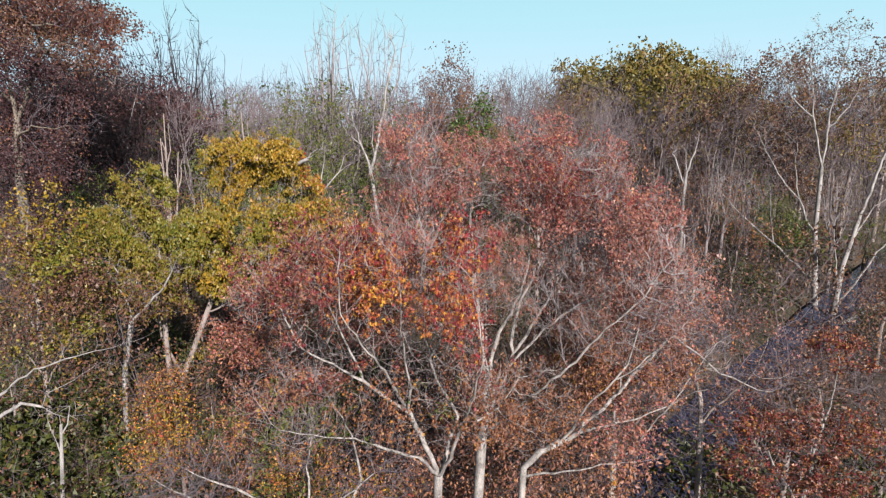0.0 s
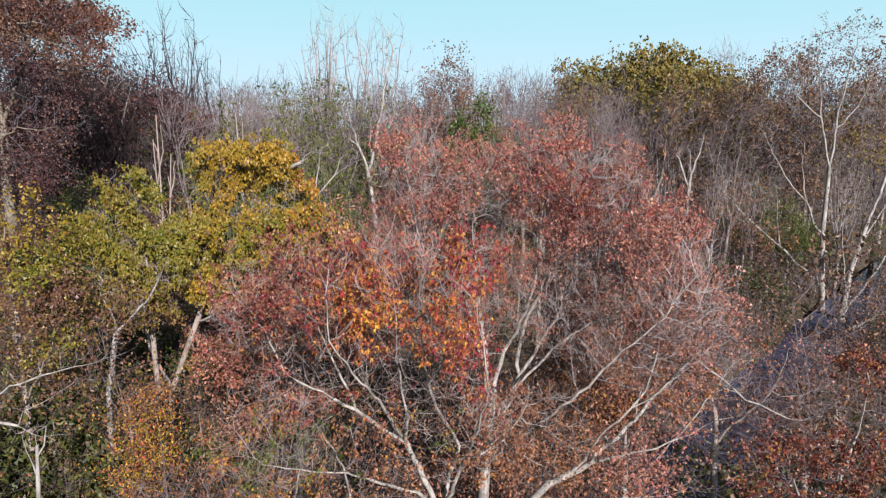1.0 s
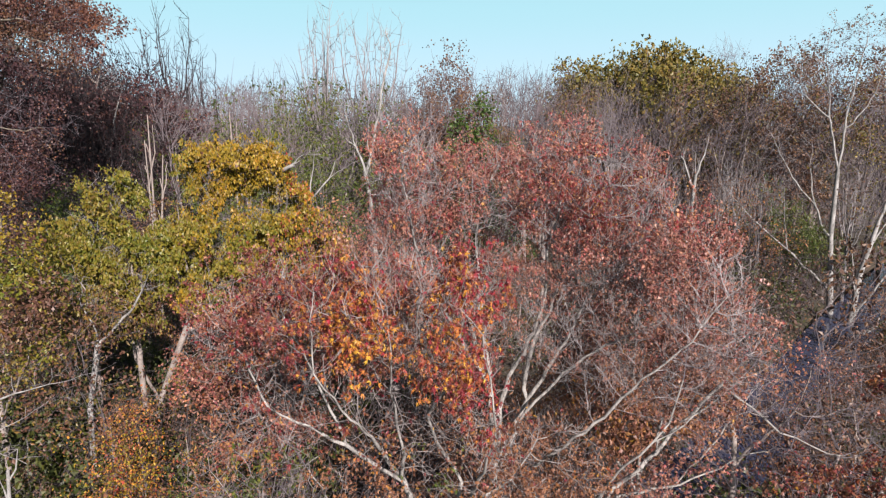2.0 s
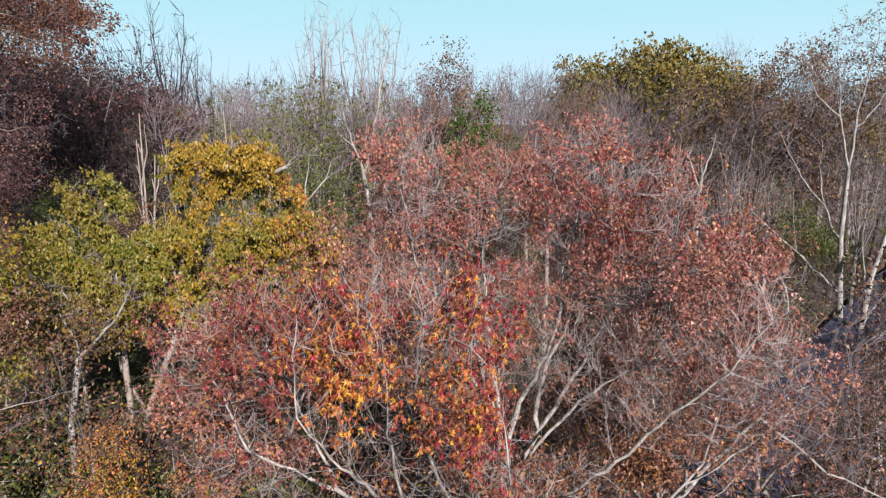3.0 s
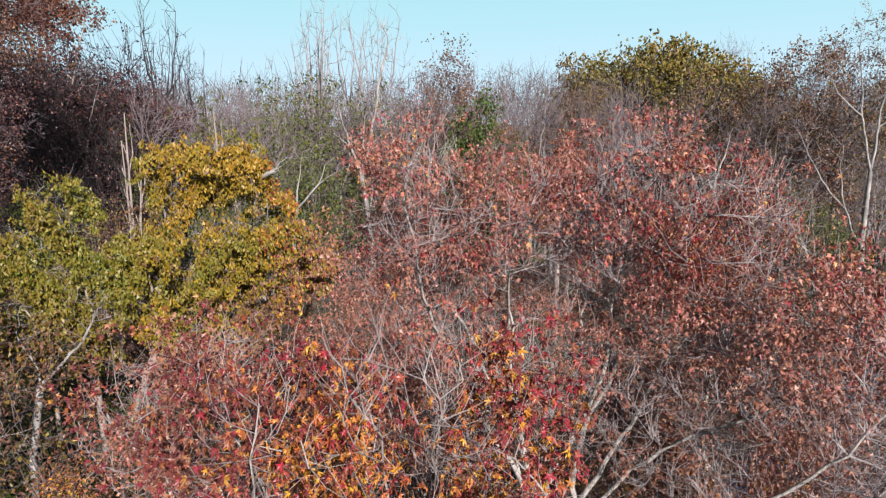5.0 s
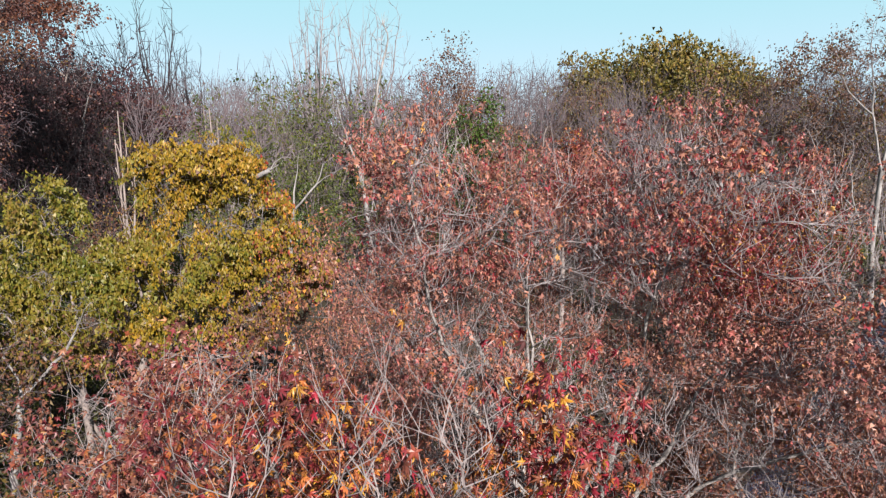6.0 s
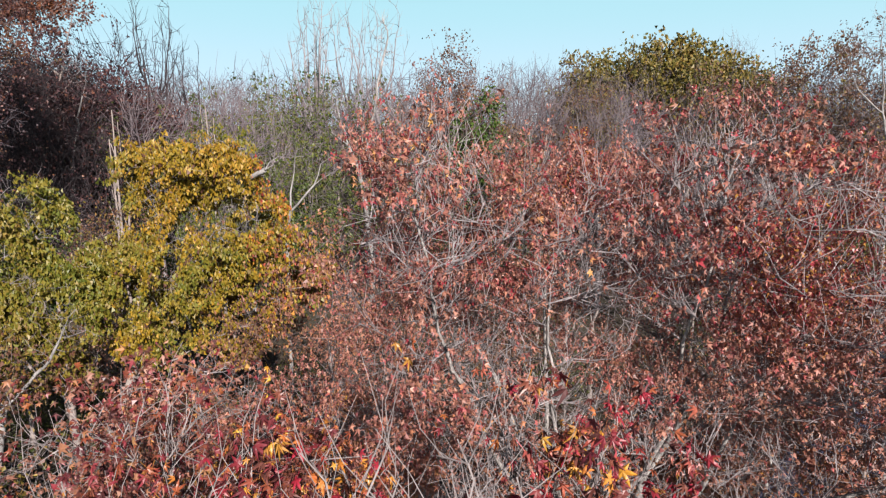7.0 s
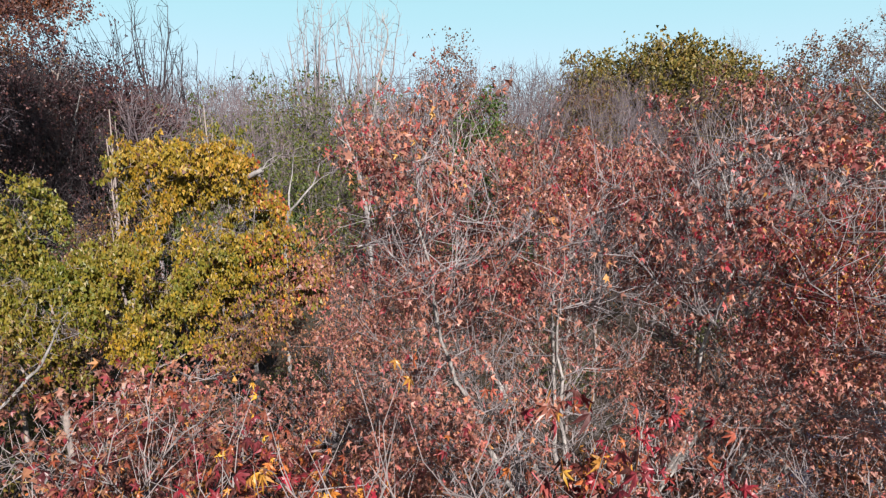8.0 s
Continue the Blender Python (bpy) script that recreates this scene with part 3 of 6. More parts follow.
# ---- the sweetgum in front ----
FRONT = (-0.1, 13.7, ground_height(-0.1, 13.7) - 0.1)
front = tree("sweetgum_tree", FRONT,
             from_base(FRONT, [
                 [(-0.1, 13.7, FRONT[2]), (-0.2, 13.8, 4.5), (-0.12, 13.6, 8.1)],
                 [(-0.12, 13.6, 8.1), (-0.45, 13.5, 9.0), (-0.84, 13.5, 9.9), (-1.22, 12.9, 11.0), (-1.6, 11.9, 12.1), (-2.07, 11.6, 13.1), (-2.2, 11.8, 14.0)],
                 [(-0.12, 13.6, 8.1), (-0.6, 13.3, 8.8), (-2.17, 12.9, 9.5), (-3.92, 12.6, 9.9)],
                 [(-0.87, 13.5, 10.0), (-1.91, 13.2, 10.9), (-2.39, 13.0, 11.3), (-3.35, 12.8, 11.9), (-4.2, 13.6, 12.8)],
                 [(-0.12, 13.6, 8.1), (0.34, 13.9, 9.6), (-0.33, 13.7, 11.2), (-0.41, 12.6, 13.0), (-0.43, 11.6, 14.4)],
                 [(-0.84, 13.5, 9.9), (-0.9, 12.8, 11.4), (-1.0, 12.1, 12.8), (-0.9, 11.8, 14.2)],
                 [(-1.91, 13.2, 10.9), (-2.6, 13.4, 12.4), (-3.2, 13.7, 13.6)],
                 [(-0.1, 13.6, 8.0), (0.5, 12.8, 9.8), (0.82, 11.0, 12.2), (0.77, 10.8, 13.1), (0.65, 10.9, 14.1)],
                 [(0.5, 12.8, 9.8), (1.3, 12.9, 10.3), (1.9, 13.3, 10.9)],
                 [(-0.33, 13.7, 11.2), (0.0, 12.9, 12.2), (0.15, 12.0, 13.6)], [(0.0, 12.9, 12.2), (0.3, 12.7, 13.4), (0.5, 12.5, 14.6)]]),
             balls(FRONT, [(0.4, 12.5, 14.4, 0.75, 0.6, 0.65, 150), (-0.8, 11.7, 14.4, 1.2, 1.0, 1.0, 250), (0.1, 11.4, 13.9, 0.75, 0.9, 1.0, 130), (-1.9, 12.4, 13.9, 1.2, 1.1, 1.0, 240), (-3.1, 13.6, 13.6, 1.3, 1.2, 1.2, 250), (-4.4, 14.2, 12.9, 1.1, 1.1, 1.3, 190), (0.75, 11.0, 12.8, 0.4, 0.5, 1.2, 80),
                           (-0.6, 12.5, 12.4, 1.5, 1.2, 1.1, 190), (-2.6, 12.8, 11.8, 1.6, 1.2, 1.2, 190), (-3.7, 12.8, 10.3, 1.5, 1.2, 1.1, 150), (0.6, 12.8, 10.6, 1.3, 1.2, 1.2, 150), (2.0, 13.5, 10.1, 1.4, 1.1, 1.4, 260), (-1.2, 12.9, 10.2, 1.5, 1.0, 1.0, 120)]),
             11, 0.12, GUM_BARK, RED_TWIG, CRIMSON, STAR, 0.086, dry=0.75, droop=0.9, leaves=13000, limb_r=(0.10, 0.06, 0.05, 0.045, 0.05, 0.04, 0.035, 0.055, 0.035, 0.035, 0.03), near_shape=(FULL_LEAF, lambda p: (p[:, 1] < -0.7) & (p[:, 2] > 11.4)), cluster=7, goals=2.6, lift=0.22, twig_lift=0.35, gap=0.5, step=0.26, reach=2.4, near=0.32, twigs=2, twig=0.5, tip=0.005, twig_thick=0.0034, spread=0.14, leaf_field=2.2,
             leaf_two=[(GREEN, lambda p, r: (p[:, 2] < 11.4) & (p[:, 0] < 0.5) & (patchy(p, 3, 1.4) > 0.70)), (SALMON, lambda p, r: (p[:, 0] + r.normal(size=len(p)) * 0.4 < -2.5) & (p[:, 2] > 12.7) & (r.uniform(size=len(p)) < 0.3)),
                       (ORANGE, near_to((-0.7, -1.7, 13.5), (1.35, 1.5, 1.4), 0.42)), (SCARLET, lambda p, r: (p[:, 2] > 11.8) & (np.abs(p[:, 0] - 0.4) < 1.6) & (r.uniform(size=len(p)) < 0.3)),
                       (RUST, lambda p, r: p[:, 2] + r.normal(size=len(p)) * 0.6 < 11.6)],
             leaf_pull=lambda p: np.where(p[:, 2] < 12.9, np.where(p[:, 0] > 0.9, 1.2, np.where(p[:, 0] < -1.5, 0.42, 0.55)), 1.0) * np.where((p[:, 2] > 13.2) & (p[:, 1] < -1.2), 1.5, 1.0),
             singles=lambda p: (p[:, 1] < -0.8) & (p[:, 2] > 13.2) & (np.abs(p[:, 0] + 0.3) < 2.4),
             label="sweetgum with pale grey limbs and orange, red and yellow star-shaped leaves")

# ---- the red sweetgum behind it ----
BACK = (1.05, 15.3, ground_height(1.05, 15.3) - 0.1)
back = tree("sweetgum_tree", BACK,
            from_base(BACK, [
                [(1.05, 15.3, BACK[2]), (0.95, 15.3, 4), (1.13, 15.3, 8.1), (1.23, 15.4, 9.0)],
                [(1.23, 15.4, 9.0), (1.41, 15.9, 10.6), (2.03, 16.1, 12.0), (2.29, 15.7, 13.1), (2.39, 15.5, 14.1), (2.6, 15.4, 15.4), (2.6, 15.4, 16.3)],
                [(1.2, 15.4, 8.8), (1.6, 15.6, 9.7), (2.25, 15.9, 10.8), (3.31, 16.1, 12.8), (3.95, 15.9, 13.9), (4.3, 15.6, 15.2)],
                [(1.23, 15.4, 9.0), (1.16, 15.6, 11.0), (0.93, 15.8, 13.3), (0.77, 15.8, 14.5), (0.9, 15.6, 15.8)],
                [(1.2, 15.4, 8.6), (1.8, 15.4, 10.3), (2.93, 15.5, 11.4), (3.57, 15.4, 12.0), (4.4, 15.0, 12.7), (5.2, 14.2, 13.6)],
                [(1.3, 15.6, 9.8), (0.7, 16.4, 12.2), (0.26, 17.0, 13.2), (-0.13, 17.4, 13.7), (-0.6, 17.6, 14.4), (-1.0, 17.2, 15.8)],
                [(1.2, 15.6, 10.6), (0.89, 16.2, 12.8), (0.94, 16.4, 13.9), (0.83, 16.5, 15.0), (0.4, 16.2, 15.8)],
                [(2.0, 15.8, 10.5), (2.25, 16.1, 12.1), (2.51, 16.1, 12.7), (2.72, 15.5, 14.0), (2.87, 15.5, 14.9), (3.3, 15.4, 16.0)],
                [(1.13, 15.3, 8.2), (2.2, 14.6, 9.6), (3.8, 13.9, 11.6), (4.9, 13.4, 13.0), (5.4, 13.2, 13.9)],
                [(1.16, 15.6, 11.0), (0.2, 15.6, 12.6), (-0.6, 15.5, 14.5), (-0.9, 15.4, 16.0)]]),
            balls(BACK, [(2.7, 15.4, 16.0, 1.1, 1.3, 1.0, 320), (-0.7, 15.6, 15.95, 0.9, 1.3, 1.1, 280), (0.5, 15.8, 15.55, 1.2, 1.4, 1.0, 260), (3.7, 15.2, 15.5, 1.2, 1.3, 1.1, 300), (4.5, 14.6, 14.5, 1.1, 1.3, 1.1, 280), (1.7, 15.8, 15.5, 1.2, 1.3, 1.0, 220),
                         (5.2, 13.8, 14.0, 0.9, 1.1, 1.2, 260), (5.3, 13.5, 12.9, 1.0, 1.0, 1.0, 240), (-1.0, 16.4, 14.6, 1.0, 1.3, 1.2, 240), (0.2, 16.6, 14.2, 1.4, 1.3, 1.2, 200), (-0.4, 15.2, 13.4, 1.2, 1.2, 1.1, 170), (3.2, 15.8, 14.4, 1.4, 1.2, 1.0, 240), (4.3, 15.0, 13.4, 1.3, 1.3, 1.2, 280),
                         (3.6, 15.0, 12.0, 1.4, 1.2, 1.0, 220), (4.8, 14.2, 11.8, 1.3, 1.2, 1.1, 240), (0.0, 16.2, 12.0, 1.3, 1.2, 1.2, 130), (1.6, 15.8, 13.0, 1.3, 1.0, 1.4, 200), (2.8, 15.7, 12.6, 1.2, 1.0, 1.3, 200), (-1.4, 16.6, 12.8, 1.3, 1.2, 1.2, 150)]),
            12, 0.15, GUM_BARK, TWIG, RED, LOBED, 0.075, leaves=42000, dry=1.0, droop=1.1, limb_r=(0.14, 0.075, 0.065, 0.065, 0.05, 0.065, 0.055, 0.06, 0.045, 0.045), cluster=12, goals=3.0, lift=0.28, twig_lift=0.42, gap=0.47, step=0.28, reach=2.4, near=0.34, twigs=5, twig=0.6, twig_thick=0.0036, spread=0.17, leaf_field=2.6,
            leaf_pull=lambda p: np.where((p[:, 2] < 14.1) & (p[:, 0] > -0.4) & (p[:, 0] < 2.8), 0.3, 1.0) * np.where((p[:, 2] < 14.0) & (p[:, 0] <= -0.4) & (p[:, 0] > -1.7), 0.32, 1.0) * np.where((p[:, 0] > 1.6) & (p[:, 2] < 13.6), 0.62, 1.0),
            leaf_two=[(SCARLET, lambda p, r: (p[:, 2] > 15.2) & (r.uniform(size=len(p)) < 0.12)), (CRIMSON, near_to((2.2, 0.0, 15.8), (1.6, 1.4, 1.0), 0.3)), (RUST, lambda p, r: (p[:, 2] + r.normal(size=len(p)) * 1.0 < 12.3))],
            near_shape=(STAR, lambda p: (p[:, 1] < -0.4) & (p[:, 2] > 13.4)),
            label="tall sweetgum thick with dry dark red and brown-pink leaves")
BESIDE = (6.2, 18.6, ground_height(6.2, 18.6) - 0.1)
tree("sweetgum_tree", BESIDE,
     [[(0, 0, 0), (-0.1, 0, 4.5), (-0.2, 0, 7.5)], [(-0.2, 0, 7.5), (-0.6, 0.1, 10.5), (-0.5, 0.1, 13.2)], [(-0.2, 0, 7.0), (1.0, -0.3, 10.0), (1.6, -0.5, 12.3)], [(-0.1, 0, 6.2), (-1.9, -0.4, 9.6), (-2.6, -0.4, 11.8)], [(-0.1, 0, 5.6), (1.2, -0.8, 8.0), (2.2, -1.0, 9.8)]],
     [(-0.5, 0.1, 13.3, 1.4, 1.4, 1.2, 260), (1.5, -0.4, 12.3, 1.3, 1.3, 1.2, 240), (-2.4, -0.3, 12.2, 1.4, 1.3, 1.3, 260), (0.4, -0.2, 11.0, 1.8, 1.3, 1.2, 240), (-2.2, -0.3, 10.2, 1.6, 1.3, 1.2, 220), (2.1, -0.8, 10.2, 1.3, 1.2, 1.2, 180), (0.2, -0.8, 9.0, 2.0, 1.2, 1.0, 180)],
     29, 0.13, GUM_BARK, TWIG, RED, GUM, 0.10, leaves=17000, cluster=5, goals=2.2, lift=0.25, twig_lift=0.4, gap=0.38, step=0.3, reach=2.4, near=0.36, twigs=2, twig=0.5, twig_thick=0.004, spread=0.18, leaf_field=1.8,
     leaf_two=[(RUST, lambda p, r: p[:, 2] + r.normal(size=len(p)) * 1.2 < 10.6), (SALMON, lambda p, r: r.uniform(size=len(p)) < 0.3)], label="slender sweetgum with dull mauve-brown leaves")

FARTHER = (7.0, 42.0, ground_height(7.0, 42.0) - 0.1)
tree("sweetgum_tree", FARTHER,
     [[(0, 0, 0), (0.1, 0, 6), (0, 0, 10)], [(0, 0, 10), (0.2, 0, 13.5), (0.1, 0, 16.4)], [(0, 0, 9), (1.4, 0, 12.4), (1.8, 0, 14.4)], [(0, 0, 8.4), (-1.5, 0.2, 11.6), (-1.9, 0.2, 13.6)]],
     [(0.1, 0, 16.2, 0.9, 0.9, 1.0, 130), (0.2, 0, 14.6, 1.5, 1.4, 1.2, 200), (1.6, 0, 13.0, 1.5, 1.4, 1.5, 180), (-1.7, 0.2, 12.4, 1.5, 1.4, 1.5, 180), (0, -0.4, 11.6, 2.0, 1.6, 1.5, 160)],
     37, 0.16, GREY_BARK, TWIG, CRIMSON, GUM, 0.15, leaves=6500, cluster=5, goals=1.6, lift=0.25, gap=0.3, step=0.4, reach=2.6, near=0.5, twigs=2, twig=0.5, twig_thick=0.007, spread=0.2, leaf_field=1.4,
     leaf_two=(ORANGE, lambda p, r: r.uniform(size=len(p)) < 0.22), label="pointed sweetgum crown in red and orange leaf")

# ---- russet tree between the yellow one and the sweetgums ----
tree("sweetgum_tree", (-4.9, 19.6, ground_height(-4.9, 19.6) - 0.1),
     [[(0, 0, 0), (-0.1, 0, 5), (0, 0.1, 8.5)], [(0, 0.1, 8.5), (-0.6, 0, 11.2)], [(0, 0, 7.5), (1.4, -0.2, 11.0)], [(-0.1, 0, 6.4), (-1.9, -0.4, 10.4)], [(-0.1, 0, 6.0), (0.6, -1.4, 9.6)]],
     [(-0.5, 0, 11.2, 1.5, 1.4, 1.2, 150), (1.4, -0.1, 10.8, 1.4, 1.4, 1.2, 150), (-1.9, -0.4, 10.2, 1.4, 1.4, 1.2, 150), (2.6, 0.2, 10.4, 1.2, 1.3, 1.2, 110), (0.4, -1.2, 9.3, 1.4, 1.3, 1.4, 130), (-1.0, -0.6, 8.2, 1.7, 1.4, 1.2, 110)],
     13, 0.10, GREY_BARK, TWIG, SALMON, GUM, 0.085, leaves=12000, cluster=5, goals=2.2, twig_lift=0.3, gap=0.42, step=0.3, reach=2.4, near=0.36, twigs=2, twig=0.45, spread=0.2, leaf_field=1.8,
     leaf_two=[(RED, lambda p, r: r.uniform(size=len(p)) < 0.55), (CRIMSON, lambda p, r: r.uniform(size=len(p)) < 0.6)], label="slender sweetgum with russet and salmon-pink leaves")

# ---- yellow and lime trees ----
tree("hickory_tree", (-10.4, 31.0, ground_height(-10.4, 31) - 0.1),
     [[(-4.9, 0, 0), (-4.6, 0, 3), (-3.5, 0, 5.56), (-2.65, 0, 7.5), (-2.2, 0, 10.4)], [(-2.2, 0, 10.4), (-0.6, 0, 13.6), (0.4, 0, 15.2)], [(-2.3, 0, 9.6), (-2.4, -0.3, 11.6), (-2.4, -0.3, 14)], [(-2.5, 0, 8.4), (0.6, -0.3, 10.6), (2.5, -0.2, 13)], [(-2.9, 0, 7.0), (-0.6, -0.6, 8.2), (1.8, -0.6, 9.4)], [(0.6, -0.3, 10.6), (3.2, -0.6, 11.4), (4.4, -0.8, 12.4)], [(-4.6, 0, 3.0), (-5.3, -0.4, 5.7), (-5.4, -0.6, 9.0), (-4.4, -0.6, 11.5)], [(-4.65, 0, 2.8), (-3.4, -0.6, 3.4), (-2.6, -0.8, 5.0)]],
     [(0.9, 0, 15.8, 2.0, 1.9, 1.3, 320), (-0.6, -0.3, 15.2, 1.6, 1.6, 1.7, 400), (-2.6, -0.4, 11.4, 1.4, 1.5, 1.8, 280), (2.5, -0.3, 13.0, 1.7, 1.8, 2.0, 260), (0.2, -0.6, 11.9, 2.6, 1.9, 1.7, 300), (-1.9, -0.5, 10.2, 1.8, 1.8, 1.8, 240),
      (1.7, -0.3, 9.7, 1.7, 1.7, 1.6, 200), (4.4, -0.8, 12.0, 1.3, 1.3, 2.0, 150)],
     14, 0.15, GREY_BARK, TWIG, YELLOW, HANGING, 0.165, limb_r=(0.11, 0.1, 0.07, 0.08, 0.06, 0.05, 0.09, 0.06), leaf_two=[(SALMON, lambda p, r: (p[:, 0] * 0.6 + (12.0 - p[:, 2]) * 0.5 + r.normal(size=len(p)) * 0.45 > 2.2) & (r.uniform(size=len(p)) < 0.6)), (ORANGE, lambda p, r: (p[:, 0] > 2.8) & (r.uniform(size=len(p)) < 0.2)), (LIME, lambda p, r: patchy(p, 5, 0.9) + r.normal(size=len(p)) * 0.15 > 0.68), (MIXED, lambda p, r: r.uniform(size=len(p)) < 0.14)], leaves=52000, cluster=22, goals=1.8, gap=0.42, droop=2.2, step=0.4, reach=2.8, near=0.5, twigs=3, twig=0.45, spread=0.25, leaf_field=2.0,
     label="hickory in full golden yellow leaf, leaves hanging in tufts")
tree("dead_tree", (-7.9, 36.0, ground_height(-7.9, 36) - 0.1),
     [[(-0.2, 0, 0), (-0.1, 0, 7), (0.05, 0, 12.5), (0.3, 0, 13.4)], [(0.3, 0, 13.4), (0.54, 0, 15.1), (0.7, 0, 16.3)], [(0.3, 0, 13.3), (1.06, 0, 14.2), (1.9, 0, 15.0), (2.8, 0, 15.5)], [(1.5, 0, 14.6), (1.8, 0.1, 15.6), (2.4, 0.1, 16.2)]],
     [(0.7, 0, 16.0, 0.8, 0.6, 0.8, 24), (2.5, 0, 15.6, 0.8, 0.6, 0.7, 24)],
     61, 0.1, PALE_BARK, DEAD_BARK, limb_r=(0.075, 0.05, 0.055, 0.03), step=0.4, reach=1.8, near=0.4, tip=0.01, twigs=1, twig=0.5, twig_thick=0.006, iters=8, label="slender pale dead tree with a slanting fork")
tree("dead_tree", (-8.6, 32.6, ground_height(-8.6, 32.6) - 0.1),
     [[(0, 0, 0), (0.1, 0, 8), (0.1, 0, 14.6)], [(0.1, 0, 14.6), (0.6, -1.6, 15.25), (1.25, -2.1, 15.6), (1.85, -2.1, 15.85), (2.3, -2.1, 16.3)], [(1.4, -2.1, 15.7), (2.05, -2.1, 16.15), (2.45, -2.1, 16.1)]],
     [(2.2, -2.1, 16.2, 0.4, 0.4, 0.4, 14)],
     62, 0.1, PALE_BARK, DEAD_BARK, limb_r=(0.08, 0.05, 0.03), step=0.3, reach=1.2, near=0.3, tip=0.008, twigs=1, twig=0.4, twig_thick=0.006, iters=5, label="dead tree with a short white limb beside yellow leaves")
tree("hickory_tree", (-15.6, 29.2, ground_height(-15.6, 29.2) - 0.1),
     [[(0.3, 1.2, 0), (0.2, 1.2, 3.6), (0.3, 1.0, 5.7), (0.6, 0.8, 10.0)], [(0.6, 0.8, 10.0), (0.2, 0.4, 14)], [(0.2, 1.2, 6), (-1.6, -0.4, 10.4)], [(0.4, 1.0, 7.4), (1.9, -0.6, 10.2)]],
     [(0.5, 0, 14.0, 1.3, 1.4, 1.5, 220), (-0.6, -0.3, 12.2, 1.9, 1.7, 1.5, 300), (1.9, -0.5, 11.0, 1.6, 1.7, 1.6, 240), (-2.0, -0.6, 10.0, 1.8, 1.8, 1.7, 200), (0.4, -0.6, 8.8, 2.4, 1.8, 1.6, 170)],
     15, 0.14, GREY_BARK, TWIG, LIME, HANGING, 0.165, leaf_two=(MIXED, lambda p, r: (9.4 - p[:, 2]) * 0.3 + r.normal(size=len(p)) * 0.35 > 0.2), leaves=21000, leaf_pull=lambda p: np.where(p[:, 2] > 10.6, 1.4, 0.55), cluster=12, goals=1.8, gap=0.42, droop=1.7, step=0.4, reach=2.8, near=0.5, twigs=3, twig=0.45, spread=0.24, leaf_field=1.6,
     label="hickory turning from lime green to yellow")
tree("elm_tree", (-18.6, 25.0, ground_height(-18.6, 25) - 0.1),
     [[(0, 0, 0), (0.1, 0, 4.5), (0.2, 0, 8)], [(0.2, 0, 8), (0.4, 0, 13)], [(0.1, 0, 5.5), (2.4, -1.2, 8.2)], [(0.1, 0, 6), (-2.2, -0.4, 10)]],
     [(0.4, 0, 13.0, 2.2, 2.0, 1.8, 320), (1.9, -0.6, 10.6, 2.0, 1.9, 1.9, 260), (-1.8, -0.3, 11.0, 2.1, 2.0, 2.0, 260), (0.8, -0.6, 8.6, 2.8, 2.0, 1.5, 220)],
     16, 0.13, GREY_BARK, THICKET_BARK, MIXED, BROAD, 0.16, leaves=7500, cluster=4, goals=2.0, gap=0.5, leaf_field=1.5, step=0.4, reach=2.8, near=0.5, twigs=3, twig=0.5, spread=0.25,
     leaf_two=[(YELLOW, lambda p, r: p[:, 2] + r.normal(size=len(p)) > 13.2), (LIME, lambda p, r: patchy(p, 4, 1.1) + r.normal(size=len(p)) * 0.15 > 0.56)], label="elm with thin tan and yellow leaves")
# dead pale limb reaching over the vines
tree("dead_tree", (-20.5, 21.5, ground_height(-20.5, 21.5) - 0.1),
     [[(0, 0, 0), (0.4, 0, 3.4), (1.3, 0, 5.9)], [(1.3, 0, 5.9), (2.7, 0, 6.7), (4.25, 0, 7.9), (5.9, 0, 8.4), (7.5, 0, 8.8), (8.65, 0.2, 9.2)], [(1.1, 0, 5.2), (3.0, -0.2, 6.1), (3.7, -0.2, 6.5), (4.5, -0.2, 6.3), (4.8, -0.2, 6.9), (5.9, -0.2, 7.5), (6.75, -0.2, 8.1)], [(4.5, -0.2, 6.3), (5.4, -0.4, 6.0), (6.3, -0.5, 6.2)]],
     [(6.2, 0.8, 8.4, 1.8, 1.4, 1.0, 60), (4.0, 0.2, 6.6, 1.8, 1.0, 1.2, 50)],
     17, 0.2, PALE_BARK, DEAD_BARK, step=0.35, reach=2.2, near=0.4, twigs=1, twig=0.5, iters=14, label="dead leaning tree with bare white limbs")

tree("dead_tree", (-15.9, 26.3, ground_height(-15.9, 26.3) - 0.1),
     [[(0, 0, 0), (0.3, 0, 5), (0.9, 0.2, 8.0)], [(0.9, 0.2, 8.0), (2.2, 0.5, 9.4), (3.5, 0.6, 11.3)], [(0.9, 0.2, 8.0), (0.7, -0.2, 10.2)]],
     [(3.0, 0.5, 10.8, 1.2, 1.0, 1.2, 40), (0.8, 0, 10.2, 1.0, 1.0, 1.2, 30)],
     27, 0.12, PALE_BARK, DEAD_BARK, step=0.35, reach=2.2, near=0.4, twigs=1, twig=0.5, iters=14, label="thin dead tree with a pale slanting limb")

